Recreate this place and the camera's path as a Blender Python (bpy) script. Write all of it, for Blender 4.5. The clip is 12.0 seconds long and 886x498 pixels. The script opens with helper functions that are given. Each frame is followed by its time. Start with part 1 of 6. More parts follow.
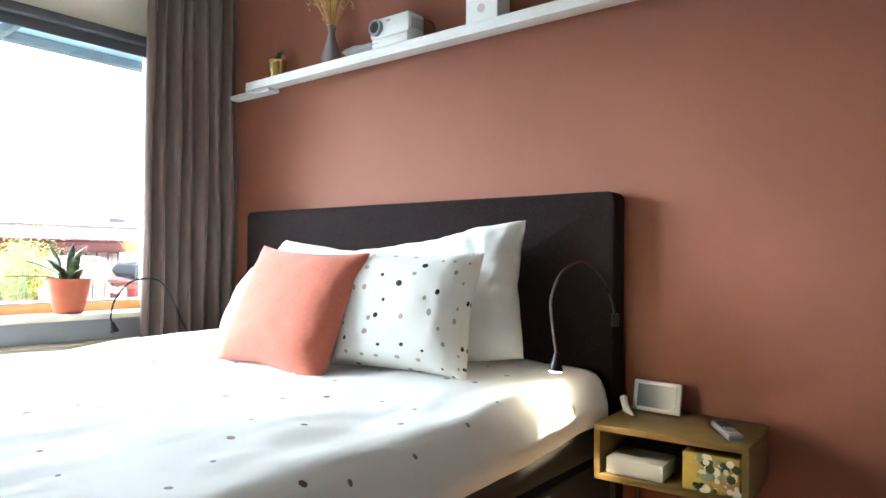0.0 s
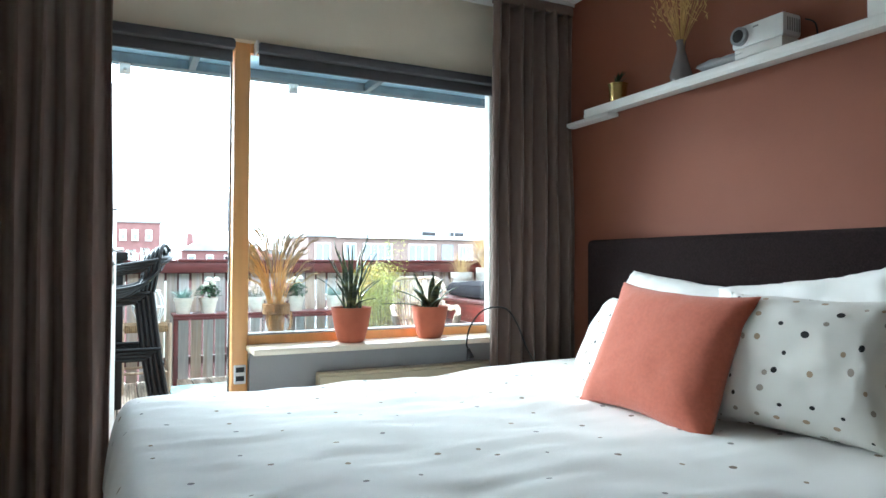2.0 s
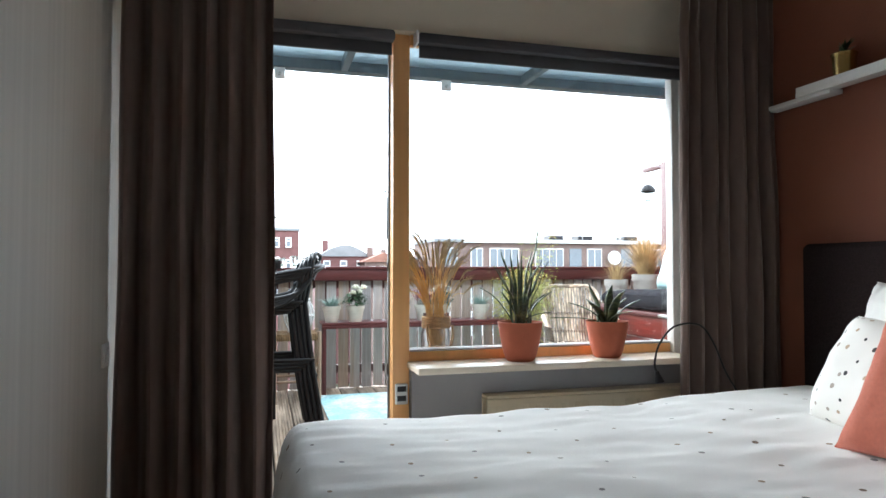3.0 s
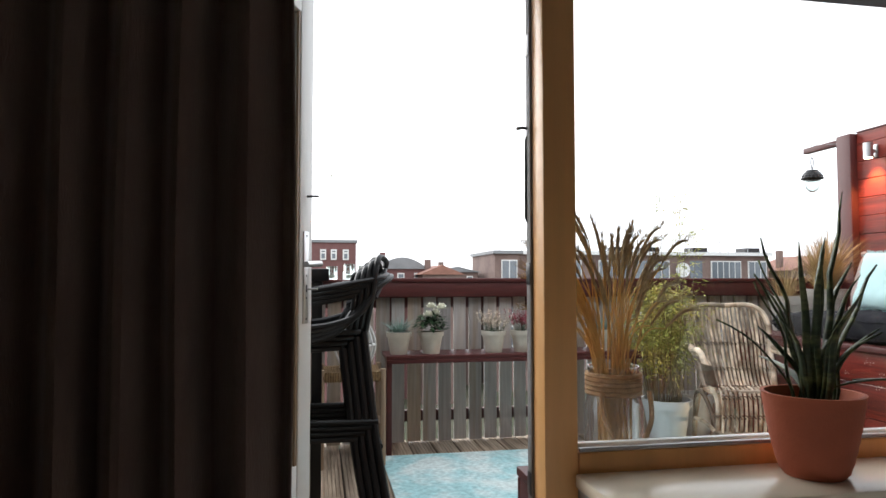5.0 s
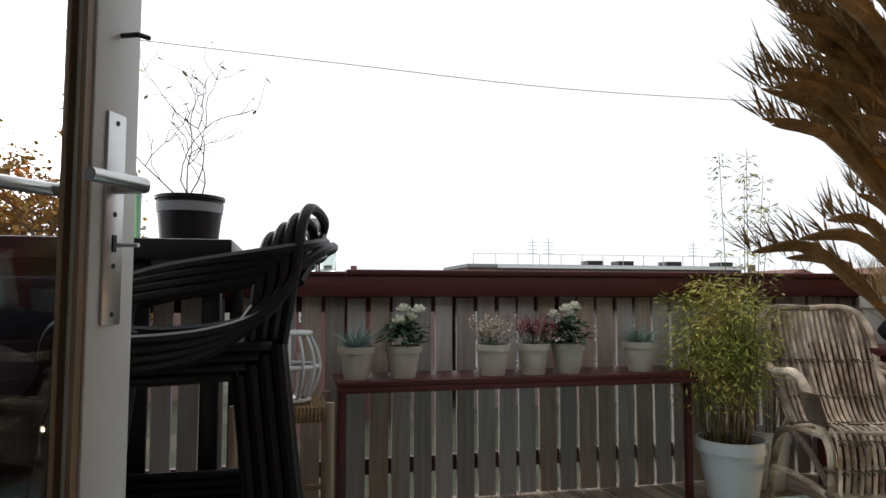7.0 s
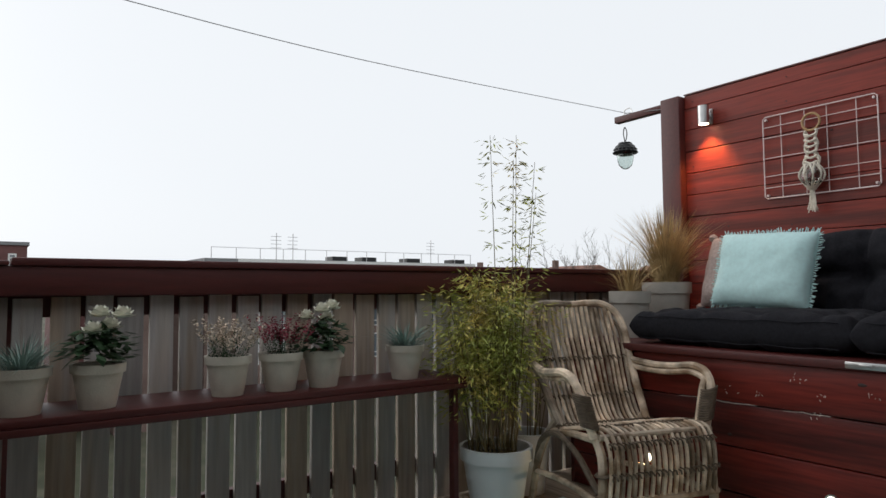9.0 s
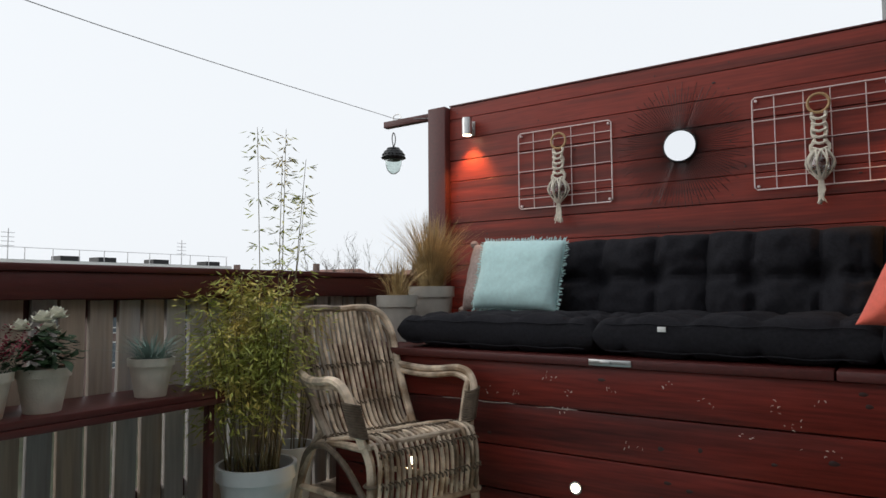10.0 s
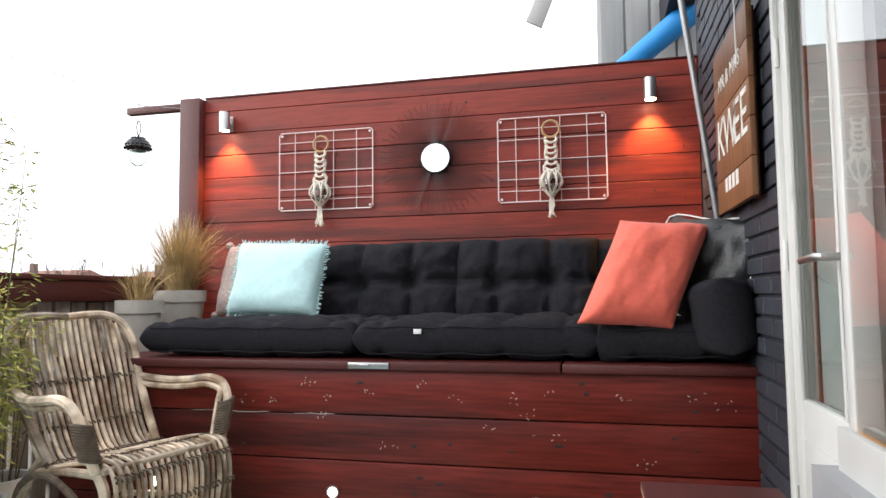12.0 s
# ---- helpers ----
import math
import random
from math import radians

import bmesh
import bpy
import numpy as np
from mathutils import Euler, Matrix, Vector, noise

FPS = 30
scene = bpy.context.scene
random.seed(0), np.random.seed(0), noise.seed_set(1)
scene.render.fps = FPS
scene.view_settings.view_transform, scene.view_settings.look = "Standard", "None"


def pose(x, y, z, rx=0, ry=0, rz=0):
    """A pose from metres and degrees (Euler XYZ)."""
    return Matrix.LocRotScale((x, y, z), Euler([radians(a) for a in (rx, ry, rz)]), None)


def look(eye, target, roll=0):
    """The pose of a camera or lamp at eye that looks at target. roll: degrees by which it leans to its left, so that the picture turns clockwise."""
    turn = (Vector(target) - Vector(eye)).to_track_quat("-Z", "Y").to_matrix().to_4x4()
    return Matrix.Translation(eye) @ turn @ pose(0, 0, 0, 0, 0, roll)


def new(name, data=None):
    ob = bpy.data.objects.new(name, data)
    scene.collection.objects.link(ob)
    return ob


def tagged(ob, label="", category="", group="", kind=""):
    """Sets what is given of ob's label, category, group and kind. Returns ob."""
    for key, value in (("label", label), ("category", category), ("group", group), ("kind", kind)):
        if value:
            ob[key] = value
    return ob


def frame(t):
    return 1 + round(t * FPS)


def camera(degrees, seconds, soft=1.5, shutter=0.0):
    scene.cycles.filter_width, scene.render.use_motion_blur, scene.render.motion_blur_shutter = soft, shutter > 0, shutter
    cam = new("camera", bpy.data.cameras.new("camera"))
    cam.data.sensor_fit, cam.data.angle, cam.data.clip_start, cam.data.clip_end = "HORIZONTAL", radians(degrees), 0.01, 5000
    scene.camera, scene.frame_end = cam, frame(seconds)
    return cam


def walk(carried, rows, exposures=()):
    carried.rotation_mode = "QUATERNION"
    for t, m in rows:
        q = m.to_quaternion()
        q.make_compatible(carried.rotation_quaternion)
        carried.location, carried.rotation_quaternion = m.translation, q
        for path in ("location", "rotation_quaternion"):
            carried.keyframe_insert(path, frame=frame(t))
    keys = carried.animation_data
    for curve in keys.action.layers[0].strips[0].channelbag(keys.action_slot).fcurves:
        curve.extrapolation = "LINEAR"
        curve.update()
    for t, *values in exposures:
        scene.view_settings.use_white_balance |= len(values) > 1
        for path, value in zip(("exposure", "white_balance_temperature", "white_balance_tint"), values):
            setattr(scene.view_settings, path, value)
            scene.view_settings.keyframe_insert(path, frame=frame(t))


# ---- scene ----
cam = camera(68.1, 12.0)
PATH = [
    (0, (-0.073, 0.182, 0.952), (-1.324, 1.742, 0.978), 0.6),
    (0.5, (-0.142, 0.179, 0.963), (-1.413, 1.722, 1.007), 1.0),
    (1, (-0.197, 0.113, 0.997), (-1.595, 1.543, 1.038), 0.9),
    (1.5, (-0.231, 0.071, 1.06), (-1.847, 1.249, 1.073), -0.1),
    (2, (-0.319, 0.048, 1.062), (-2.113, 0.932, 1.104), 0.2),
    (2.5, (-0.488, 0.007, 1.071), (-2.377, 0.66, 1.121), 0.2),
    (3, (-0.727, -0.026, 1.083), (-2.654, 0.505, 1.138), -0.0),
    (3.2, (-0.838, 0.033, 1.082), (-2.783, 0.497, 1.128), 0.1),
    (4.8, (-2.097, 0.065, 1.077), (-4.061, 0.43, 1.17), 0.0),
    (5.5, (-2.622, 0.046, 1.07), (-4.584, 0.417, 1.17), 0.2),
    (6, (-2.986, 0.051, 1.056), (-4.947, 0.429, 1.157), 0.9),
    (6.2, (-3.092, 0.062, 1.061), (-5.05, 0.456, 1.162), 0.7),
    (6.5, (-3.258, 0.127, 1.034), (-5.208, 0.558, 1.147), 0.3),
    (6.7, (-3.352, 0.186, 0.995), (-5.299, 0.622, 1.126), 0.1),
    (8.3, (-3.886, 0.438, 0.948), (-5.772, 1.09, 1.09), -0.1),
    (8.5, (-3.924, 0.438, 0.95), (-5.758, 1.225, 1.087), -0.2),
    (8.7, (-3.96, 0.427, 0.951), (-5.722, 1.364, 1.078), 0.0),
    (9, (-3.982, 0.433, 0.978), (-5.616, 1.58, 1.103), -0.3),
    (9.5, (-4.074, 0.464, 0.985), (-5.466, 1.894, 1.119), -0.2),
    (10, (-4.094, 0.491, 0.982), (-5.216, 2.141, 1.113), -0.4),
    (10.5, (-4.103, 0.501, 0.98), (-4.985, 2.291, 1.111), -0.6),
    (11, (-4.109, 0.496, 0.985), (-4.775, 2.377, 1.116), -0.6),
    (11.5, (-4.112, 0.492, 0.985), (-4.638, 2.417, 1.118), -0.6),
    (12, (-4.115, 0.491, 0.986), (-4.569, 2.434, 1.12), -0.6),
]
EXPOSE = [(0, 4.6, 5400, 0), (1.0, 4.2, 5250, -5), (2.0, 3.4, 5350, -3), (3.0, 2.5, 5800, 5), (4.8, 1.35, 6350, 10), (5.5, 1.05, 6450, 10), (6.0, 0.78, 6450, 10),
          (6.5, 0.45, 6450, 10), (8.3, -0.05, 6450, 9), (9.5, -0.05, 6450, 9), (10.5, 0.17, 6450, 9), (11.2, 0.7, 6450, 10), (12.0, 1.18, 6400, 10)]
walk(cam, [(t, look(eye, target, roll)) for t, eye, target, roll in PATH], EXPOSE)

# ---- sky and sun: a bright overcast day ----
world = bpy.data.worlds.new("overcast")
scene.world = world
world.use_nodes = True
wn, wl = world.node_tree.nodes, world.node_tree.links
wn.clear()
sky = wn.new("ShaderNodeTexSky")
sky.sky_type, sky.sun_disc = "NISHITA", False
sky.sun_elevation, sky.sun_rotation = radians(22), radians(240)
sky.dust_density, sky.air_density = 4.0, 1.0
grey = wn.new("ShaderNodeHueSaturation")
grey.inputs["Saturation"].default_value = 0.25
cloud = wn.new("ShaderNodeMix")
cloud.data_type = "RGBA"
cloud.inputs["Factor"].default_value = 0.9
cloud.inputs["B"].default_value = (8.0, 8.25, 8.6, 1)
back, wout = wn.new("ShaderNodeBackground"), wn.new("ShaderNodeOutputWorld")
back.inputs["Strength"].default_value = 0.12
wl.new(sky.outputs["Color"], grey.inputs["Color"])
wl.new(grey.outputs["Color"], cloud.inputs["A"])
wl.new(cloud.outputs["Result"], back.inputs["Color"])
wl.new(back.outputs["Background"], wout.inputs["Surface"])
sun = new("sun", bpy.data.lights.new("sun", "SUN"))
sun.data.energy, sun.data.angle, sun.data.color = 0.8, radians(45), (1.0, 0.97, 0.93)
sun.matrix_world = look((-16, -9, 8), (0, 0, 0.6))


def lamp(name, kind, place, target, watts, color, radius=0.02, cone=80):
    ob = new(name, bpy.data.lights.new(name, kind))
    ob.data.energy, ob.data.color = watts, color
    ob.data.shadow_soft_size = radius
    if kind == "SPOT":
        ob.data.spot_size, ob.data.spot_blend = radians(cone), 0.7
    ob.matrix_world = look(place, target)
    return ob


WARM = (1.0, 0.72, 0.42)

# ---- materials ----


def material(name, color, rough=0.6, metal=0.0, vary=0.12, scale=6.0, bump=0.0, bump_scale=60.0, second=None, second_scale=2.0,
             second_at=0.55, stretch=(1, 1, 1), spec=0.5, sheen=0.0, piece=0.0, coat=0.0, transmit=0.0):
    """Base colour with fine grain, an optional second colour in patches, relief, and variation from piece to piece."""
    m = bpy.data.materials.new(name)
    m.use_nodes = True
    n, l = m.node_tree.nodes, m.node_tree.links
    b = n["Principled BSDF"]
    co = n.new("ShaderNodeTexCoord")
    mp = n.new("ShaderNodeMapping")
    mp.inputs["Scale"].default_value = stretch
    l.new(co.outputs["Object"], mp.inputs["Vector"])
    src = mp.outputs["Vector"]
    if piece:
        info = n.new("ShaderNodeObjectInfo")
        off = n.new("ShaderNodeVectorMath")
        off.operation = "SCALE"
        off.inputs[0].default_value = (17, 31, 23)
        l.new(info.outputs["Random"], off.inputs["Scale"])
        add = n.new("ShaderNodeVectorMath")
        l.new(src, add.inputs[0]), l.new(off.outputs[0], add.inputs[1])
        src = add.outputs[0]
    t = n.new("ShaderNodeTexNoise")
    t.inputs["Scale"].default_value, t.inputs["Detail"].default_value = scale, 6
    l.new(src, t.inputs["Vector"])
    ramp = n.new("ShaderNodeMapRange")
    ramp.inputs["From Min"].default_value, ramp.inputs["From Max"].default_value = 0.25, 0.75
    ramp.inputs["To Min"].default_value, ramp.inputs["To Max"].default_value = 1 - vary, 1 + vary
    l.new(t.outputs["Fac"], ramp.inputs["Value"])
    base = None
    if second:
        t2 = n.new("ShaderNodeTexNoise")
        t2.inputs["Scale"].default_value, t2.inputs["Detail"].default_value = second_scale, 8
        l.new(src, t2.inputs["Vector"])
        edge = n.new("ShaderNodeMapRange")
        edge.inputs["From Min"].default_value, edge.inputs["From Max"].default_value = second_at - 0.08, second_at + 0.1
        l.new(t2.outputs["Fac"], edge.inputs["Value"])
        mix = n.new("ShaderNodeMix")
        mix.data_type = "RGBA"
        mix.inputs["A"].default_value, mix.inputs["B"].default_value = (*color, 1), (*second, 1)
        l.new(edge.outputs["Result"], mix.inputs["Factor"])
        base = mix.outputs["Result"]
    hsv = n.new("ShaderNodeHueSaturation")
    hsv.inputs["Color"].default_value = (*color, 1)
    if base:
        l.new(base, hsv.inputs["Color"])
    val = ramp.outputs["Result"]
    if piece:
        pr = n.new("ShaderNodeMapRange")
        pr.inputs["To Min"].default_value, pr.inputs["To Max"].default_value = 1 - piece, 1 + piece
        l.new(info.outputs["Random"], pr.inputs["Value"])
        mul = n.new("ShaderNodeMath")
        mul.operation = "MULTIPLY"
        l.new(val, mul.inputs[0]), l.new(pr.outputs["Result"], mul.inputs[1])
        val = mul.outputs[0]
    l.new(val, hsv.inputs["Value"])
    l.new(hsv.outputs["Color"], b.inputs["Base Color"])
    b.inputs["Roughness"].default_value, b.inputs["Metallic"].default_value = rough, metal
    b.inputs["Specular IOR Level"].default_value = spec
    b.inputs["Sheen Weight"].default_value = sheen
    b.inputs["Coat Weight"].default_value = coat
    b.inputs["Transmission Weight"].default_value = transmit
    if bump:
        t3 = n.new("ShaderNodeTexNoise")
        t3.inputs["Scale"].default_value, t3.inputs["Detail"].default_value = bump_scale, 4
        l.new(src, t3.inputs["Vector"])
        bp = n.new("ShaderNodeBump")
        bp.inputs["Strength"].default_value, bp.inputs["Distance"].default_value = bump, 0.004
        l.new(t3.outputs["Fac"], bp.inputs["Height"])
        l.new(bp.outputs["Normal"], b.inputs["Normal"])
    return m


def glow(name, color, strength):
    m = bpy.data.materials.new(name)
    m.use_nodes = True
    b = m.node_tree.nodes["Principled BSDF"]
    b.inputs["Base Color"].default_value = (*color, 1)
    b.inputs["Emission Color"].default_value, b.inputs["Emission Strength"].default_value = (*color, 1), strength
    return m


def glass_like(name, color=(1, 1, 1), rough=0.0, ior=1.45):
    m = bpy.data.materials.new(name)
    m.use_nodes = True
    b = m.node_tree.nodes["Principled BSDF"]
    b.inputs["Base Color"].default_value = (*color, 1)
    b.inputs["Roughness"].default_value, b.inputs["IOR"].default_value, b.inputs["Transmission Weight"].default_value = rough, ior, 1.0
    return m


def dotted(name, color, dots, spacing, radius, seed_shift=0.0, rough=0.85):
    """Cotton with a scattered print of small round dots in several tones."""
    m = material(name, color, rough, vary=0.05, scale=30, bump=0.25, bump_scale=500, sheen=0.15)
    n, l = m.node_tree.nodes, m.node_tree.links
    b = n["Principled BSDF"]
    co = n.new("ShaderNodeTexCoord")
    mp = n.new("ShaderNodeMapping")
    mp.inputs["Scale"].default_value = (1 / spacing, 1 / spacing, 1 / spacing)
    mp.inputs["Location"].default_value = (seed_shift, seed_shift * 0.7, 0)
    l.new(co.outputs["UV"], mp.inputs["Vector"])
    v = n.new("ShaderNodeTexVoronoi")
    v.voronoi_dimensions = "2D"
    v.inputs["Scale"].default_value, v.inputs["Randomness"].default_value = 1.0, 0.8
    l.new(mp.outputs["Vector"], v.inputs["Vector"])
    sep = n.new("ShaderNodeSeparateColor")
    l.new(v.outputs["Color"], sep.inputs["Color"])
    size = n.new("ShaderNodeMapRange")
    size.inputs["To Min"].default_value, size.inputs["To Max"].default_value = radius / spacing * 0.6, radius / spacing * 1.15
    l.new(sep.outputs["Green"], size.inputs["Value"])
    less = n.new("ShaderNodeMath")
    less.operation = "LESS_THAN"
    l.new(v.outputs["Distance"], less.inputs[0]), l.new(size.outputs["Result"], less.inputs[1])
    tone = n.new("ShaderNodeValToRGB")
    tone.color_ramp.interpolation = "CONSTANT"
    for i, c in enumerate(dots):
        e = tone.color_ramp.elements[i] if i < 2 else tone.color_ramp.elements.new(i / len(dots))
        e.position, e.color = i / len(dots), (*c, 1)
    l.new(sep.outputs["Red"], tone.inputs["Fac"])
    mix = n.new("ShaderNodeMix")
    mix.data_type = "RGBA"
    mix.inputs["A"].default_value = (*color, 1)
    l.new(less.outputs[0], mix.inputs["Factor"]), l.new(tone.outputs["Color"], mix.inputs["B"])
    l.new(mix.outputs["Result"], b.inputs["Base Color"])
    return m


M_TERRA = material("terracotta_wall_paint", (0.252, 0.087, 0.048), 0.75, vary=0.05, scale=3, bump=0.25, bump_scale=140)
M_WHITE = material("white_paint", (0.83, 0.82, 0.79), 0.5, vary=0.03, scale=5, bump=0.08, bump_scale=120)
M_CREAM = material("cream_plaster", (0.84, 0.77, 0.63), 0.75, vary=0.04, scale=4, bump=0.2, bump_scale=120)
M_PAPER = material("pale_wallpaper", (0.60, 0.58, 0.53), 0.7, vary=0.07, scale=5, stretch=(9, 9, 0.15), bump=0.15, bump_scale=60)
M_GREYWALL = material("grey_apron_paint", (0.36, 0.36, 0.37), 0.7, vary=0.05, bump=0.15, bump_scale=100)
M_LAMINATE = material("oak_laminate", (0.34, 0.24, 0.15), 0.4, vary=0.2, scale=8, stretch=(1, 12, 12), piece=0.12)
M_CURTAIN = material("brown_curtain_cloth", (0.158, 0.107, 0.088), 0.9, vary=0.12, scale=40, stretch=(1, 1, 0.2), bump=0.4, bump_scale=350, sheen=0.2)
M_BLIND = material("slate_blind_cloth", (0.10, 0.10, 0.11), 0.8, vary=0.06, bump=0.2, bump_scale=300)
M_FRAMEWOOD = material("honey_varnished_wood", (0.92, 0.50, 0.19), 0.36, vary=0.08, scale=4, stretch=(6, 6, 0.4), bump=0.12, bump_scale=40)
M_BEAD = material("brown_glazing_bead", (0.24, 0.15, 0.08), 0.45, vary=0.15, scale=10, stretch=(6, 6, 0.4))
M_SILL = material("cream_sill_paint", (0.84, 0.75, 0.60), 0.22, vary=0.04, bump=0.05, bump_scale=80)
M_RAD = material("cream_enamel", (0.66, 0.56, 0.38), 0.35, vary=0.03)
M_HEAD = material("dark_brown_weave", (0.020, 0.0125, 0.0125), 0.95, vary=0.4, scale=160, bump=0.6, bump_scale=420, spec=0.12)
M_BOX = material("dark_bed_base_cloth", (0.014, 0.012, 0.012), 0.95, vary=0.2, scale=120, bump=0.4, bump_scale=400)
M_DUVET = dotted("dotted_white_cotton", (0.85, 0.84, 0.81), [(0.16, 0.11, 0.06), (0.2, 0.19, 0.18), (0.3, 0.22, 0.13)], 0.19, 0.0085)
M_DOTPIL = dotted("spotted_white_cotton", (0.80, 0.78, 0.73), [(0.01, 0.01, 0.01), (0.45, 0.33, 0.22), (0.02, 0.02, 0.02), (0.35, 0.3, 0.25)], 0.056, 0.0068, 3.3)
M_WHITEPIL = material("white_cotton", (0.80, 0.79, 0.76), 0.85, vary=0.04, scale=10, bump=0.25, bump_scale=500, sheen=0.15)
M_CORAL = material("terracotta_linen", (0.48, 0.125, 0.07), 0.9, vary=0.1, scale=90, bump=0.35, bump_scale=420, sheen=0.2)
M_CORALOUT = material("coral_cotton", (0.80, 0.15, 0.10), 0.85, vary=0.08, scale=60, bump=0.3, bump_scale=400, sheen=0.15)
M_BRASS = material("brass_paint", (0.62, 0.45, 0.17), 0.25, 0.9, vary=0.06)
M_STEEL = material("brushed_steel", (0.55, 0.55, 0.54), 0.32, 1.0, vary=0.08, scale=30)
M_CHROME = material("dark_chrome", (0.22, 0.21, 0.21), 0.22, 1.0, vary=0.2, scale=40)
M_BLACKMETAL = material("black_metal", (0.015, 0.015, 0.016), 0.35, 0.2, vary=0.1)
M_GLASS = glass_like("clear_glass")
M_PANE = glass_like("window_pane_glass", (0.975, 0.985, 0.99))
M_DOORGLASS = glass_like("door_pane_glass", (0.94, 0.955, 0.96))
M_TINTGLASS = glass_like("greenish_glass", (0.8, 0.86, 0.84), 0.02)
M_BOTTLE = glass_like("dark_green_glass", (0.05, 0.12, 0.06), 0.05)
M_GREYGLASS = material("smoked_vase_glass", (0.36, 0.33, 0.33), 0.15, vary=0.05, transmit=0.3)
M_MUSTARD = material("mustard_paint", (0.46, 0.34, 0.07), 0.5, vary=0.12, scale=20)
M_NIGHT = material("olive_painted_wood", (0.175, 0.120, 0.038), 0.4, vary=0.14, scale=10, stretch=(0.5, 8, 8), bump=0.1, bump_scale=60)
M_PLASTICW = material("white_plastic", (0.78, 0.78, 0.77), 0.35, vary=0.02)
M_PLASTICG = material("grey_plastic", (0.3, 0.3, 0.31), 0.4, vary=0.05)
M_SCREEN = material("grey_display", (0.085, 0.10, 0.12), 0.3, vary=0.05)
M_DARK = material("black_plastic", (0.010, 0.010, 0.011), 0.45, vary=0.08, spec=0.4)
M_SOIL = material("potting_soil", (0.028, 0.02, 0.014), 0.95, vary=0.5, scale=90, bump=1.0, bump_scale=120)
M_TERRAPOT = material("terracotta_pot", (0.442, 0.113, 0.054), 0.7, vary=0.1, scale=14, bump=0.3, bump_scale=120)
M_CREAMPOT = material("stone_cream_pot", (0.60, 0.55, 0.46), 0.75, vary=0.1, scale=18, bump=0.3, bump_scale=140)
M_WHITEPOT = material("white_pot", (0.72, 0.73, 0.72), 0.45, vary=0.05, scale=8, second=(0.5, 0.5, 0.46), second_at=0.72)
M_GREYPOT = material("grey_concrete_pot", (0.48, 0.45, 0.40), 0.8, vary=0.12, scale=16, bump=0.4, bump_scale=120)
M_SNAKE = material("snake_plant_leaf", (0.030, 0.052, 0.020), 0.45, vary=0.5, scale=30, stretch=(1, 1, 3), second=(0.13, 0.15, 0.05), second_scale=14)
M_LEAF = material("dark_green_leaf", (0.03, 0.07, 0.025), 0.5, vary=0.35, scale=40)
M_BAMBOOLEAF = material("bamboo_leaf", (0.38, 0.42, 0.085), 0.5, vary=0.45, scale=12, second=(0.56, 0.43, 0.11), second_scale=6, second_at=0.54)
M_CANE = material("bamboo_cane", (0.16, 0.12, 0.05), 0.5, vary=0.3, scale=20)
M_FESCUE = material("blue_fescue", (0.22, 0.31, 0.27), 0.7, vary=0.3, scale=20)
M_STRAW = material("straw_grass", (0.50, 0.36, 0.17), 0.8, vary=0.3, scale=20, second=(0.28, 0.19, 0.08), second_scale=8)
M_PLUME = material("pampas_plume", (0.38, 0.285, 0.155), 0.95, vary=0.35, scale=60, bump=0.8, bump_scale=200)
M_STEM = material("dry_stem", (0.58, 0.36, 0.12), 0.7, vary=0.25, scale=20)
M_PETAL = material("white_petal", (0.80, 0.79, 0.68), 0.6, vary=0.08)
M_HEATHW = material("pale_heather", (0.64, 0.53, 0.42), 0.8, vary=0.25, scale=60)
M_HEATHR = material("crimson_heather", (0.28, 0.045, 0.07), 0.8, vary=0.3, scale=60)
M_REDWOOD = material("red_stained_wood", (0.25, 0.036, 0.023), 0.38, vary=0.28, scale=7, stretch=(0.8, 14, 14), spec=0.3, second=(0.115, 0.022, 0.016), second_scale=0.9,
                     second_at=0.55, bump=0.28, bump_scale=45, piece=0.2)
M_REDRAIL = material("maroon_painted_wood", (0.078, 0.0125, 0.0105), 0.5, vary=0.2, scale=6, stretch=(10, 1, 10), bump=0.25, bump_scale=40)
M_BENCH = material("dark_red_bench_wood", (0.145, 0.019, 0.013), 0.36, vary=0.4, scale=6, stretch=(0.8, 12, 12), spec=0.3, second=(0.06, 0.012, 0.010), second_scale=0.9,
                   second_at=0.56, bump=0.2, bump_scale=40, piece=0.2)
M_KNOT = material("dark_wood_knot", (0.035, 0.012, 0.010), 0.5, vary=0.4, scale=120)
M_SCUFF = material("scuffed_bare_wood", (0.62, 0.52, 0.47), 0.8, vary=0.3, scale=60)
M_WEATHER = material("weathered_grey_paint", (0.20, 0.195, 0.19), 0.7, vary=0.25, scale=12, bump=0.3, bump_scale=60)
M_SLAT = material("weathered_grey_slat", (0.43, 0.405, 0.385), 0.85, vary=0.2, scale=5, stretch=(12, 12, 0.7), second=(0.40, 0.33, 0.26), second_scale=1.1,
                  second_at=0.58, bump=0.4, bump_scale=60, piece=0.2)
M_SLATTAN = material("weathered_tan_slat", (0.37, 0.295, 0.23), 0.85, vary=0.22, scale=5, stretch=(12, 12, 0.7), second=(0.34, 0.30, 0.27), second_scale=1.1,
                     second_at=0.56, bump=0.4, bump_scale=60, piece=0.2)
M_DECK = material("weathered_decking", (0.40, 0.31, 0.225), 0.7, vary=0.35, scale=8, stretch=(0.6, 10, 10), second=(0.21, 0.155, 0.105), second_scale=2.2,
                  bump=0.5, bump_scale=70, piece=0.25)
M_RUG = material("turquoise_rug", (0.36, 0.60, 0.62), 0.95, vary=0.25, scale=40, second=(0.60, 0.70, 0.69), second_scale=5.0, second_at=0.5, bump=0.7, bump_scale=240)
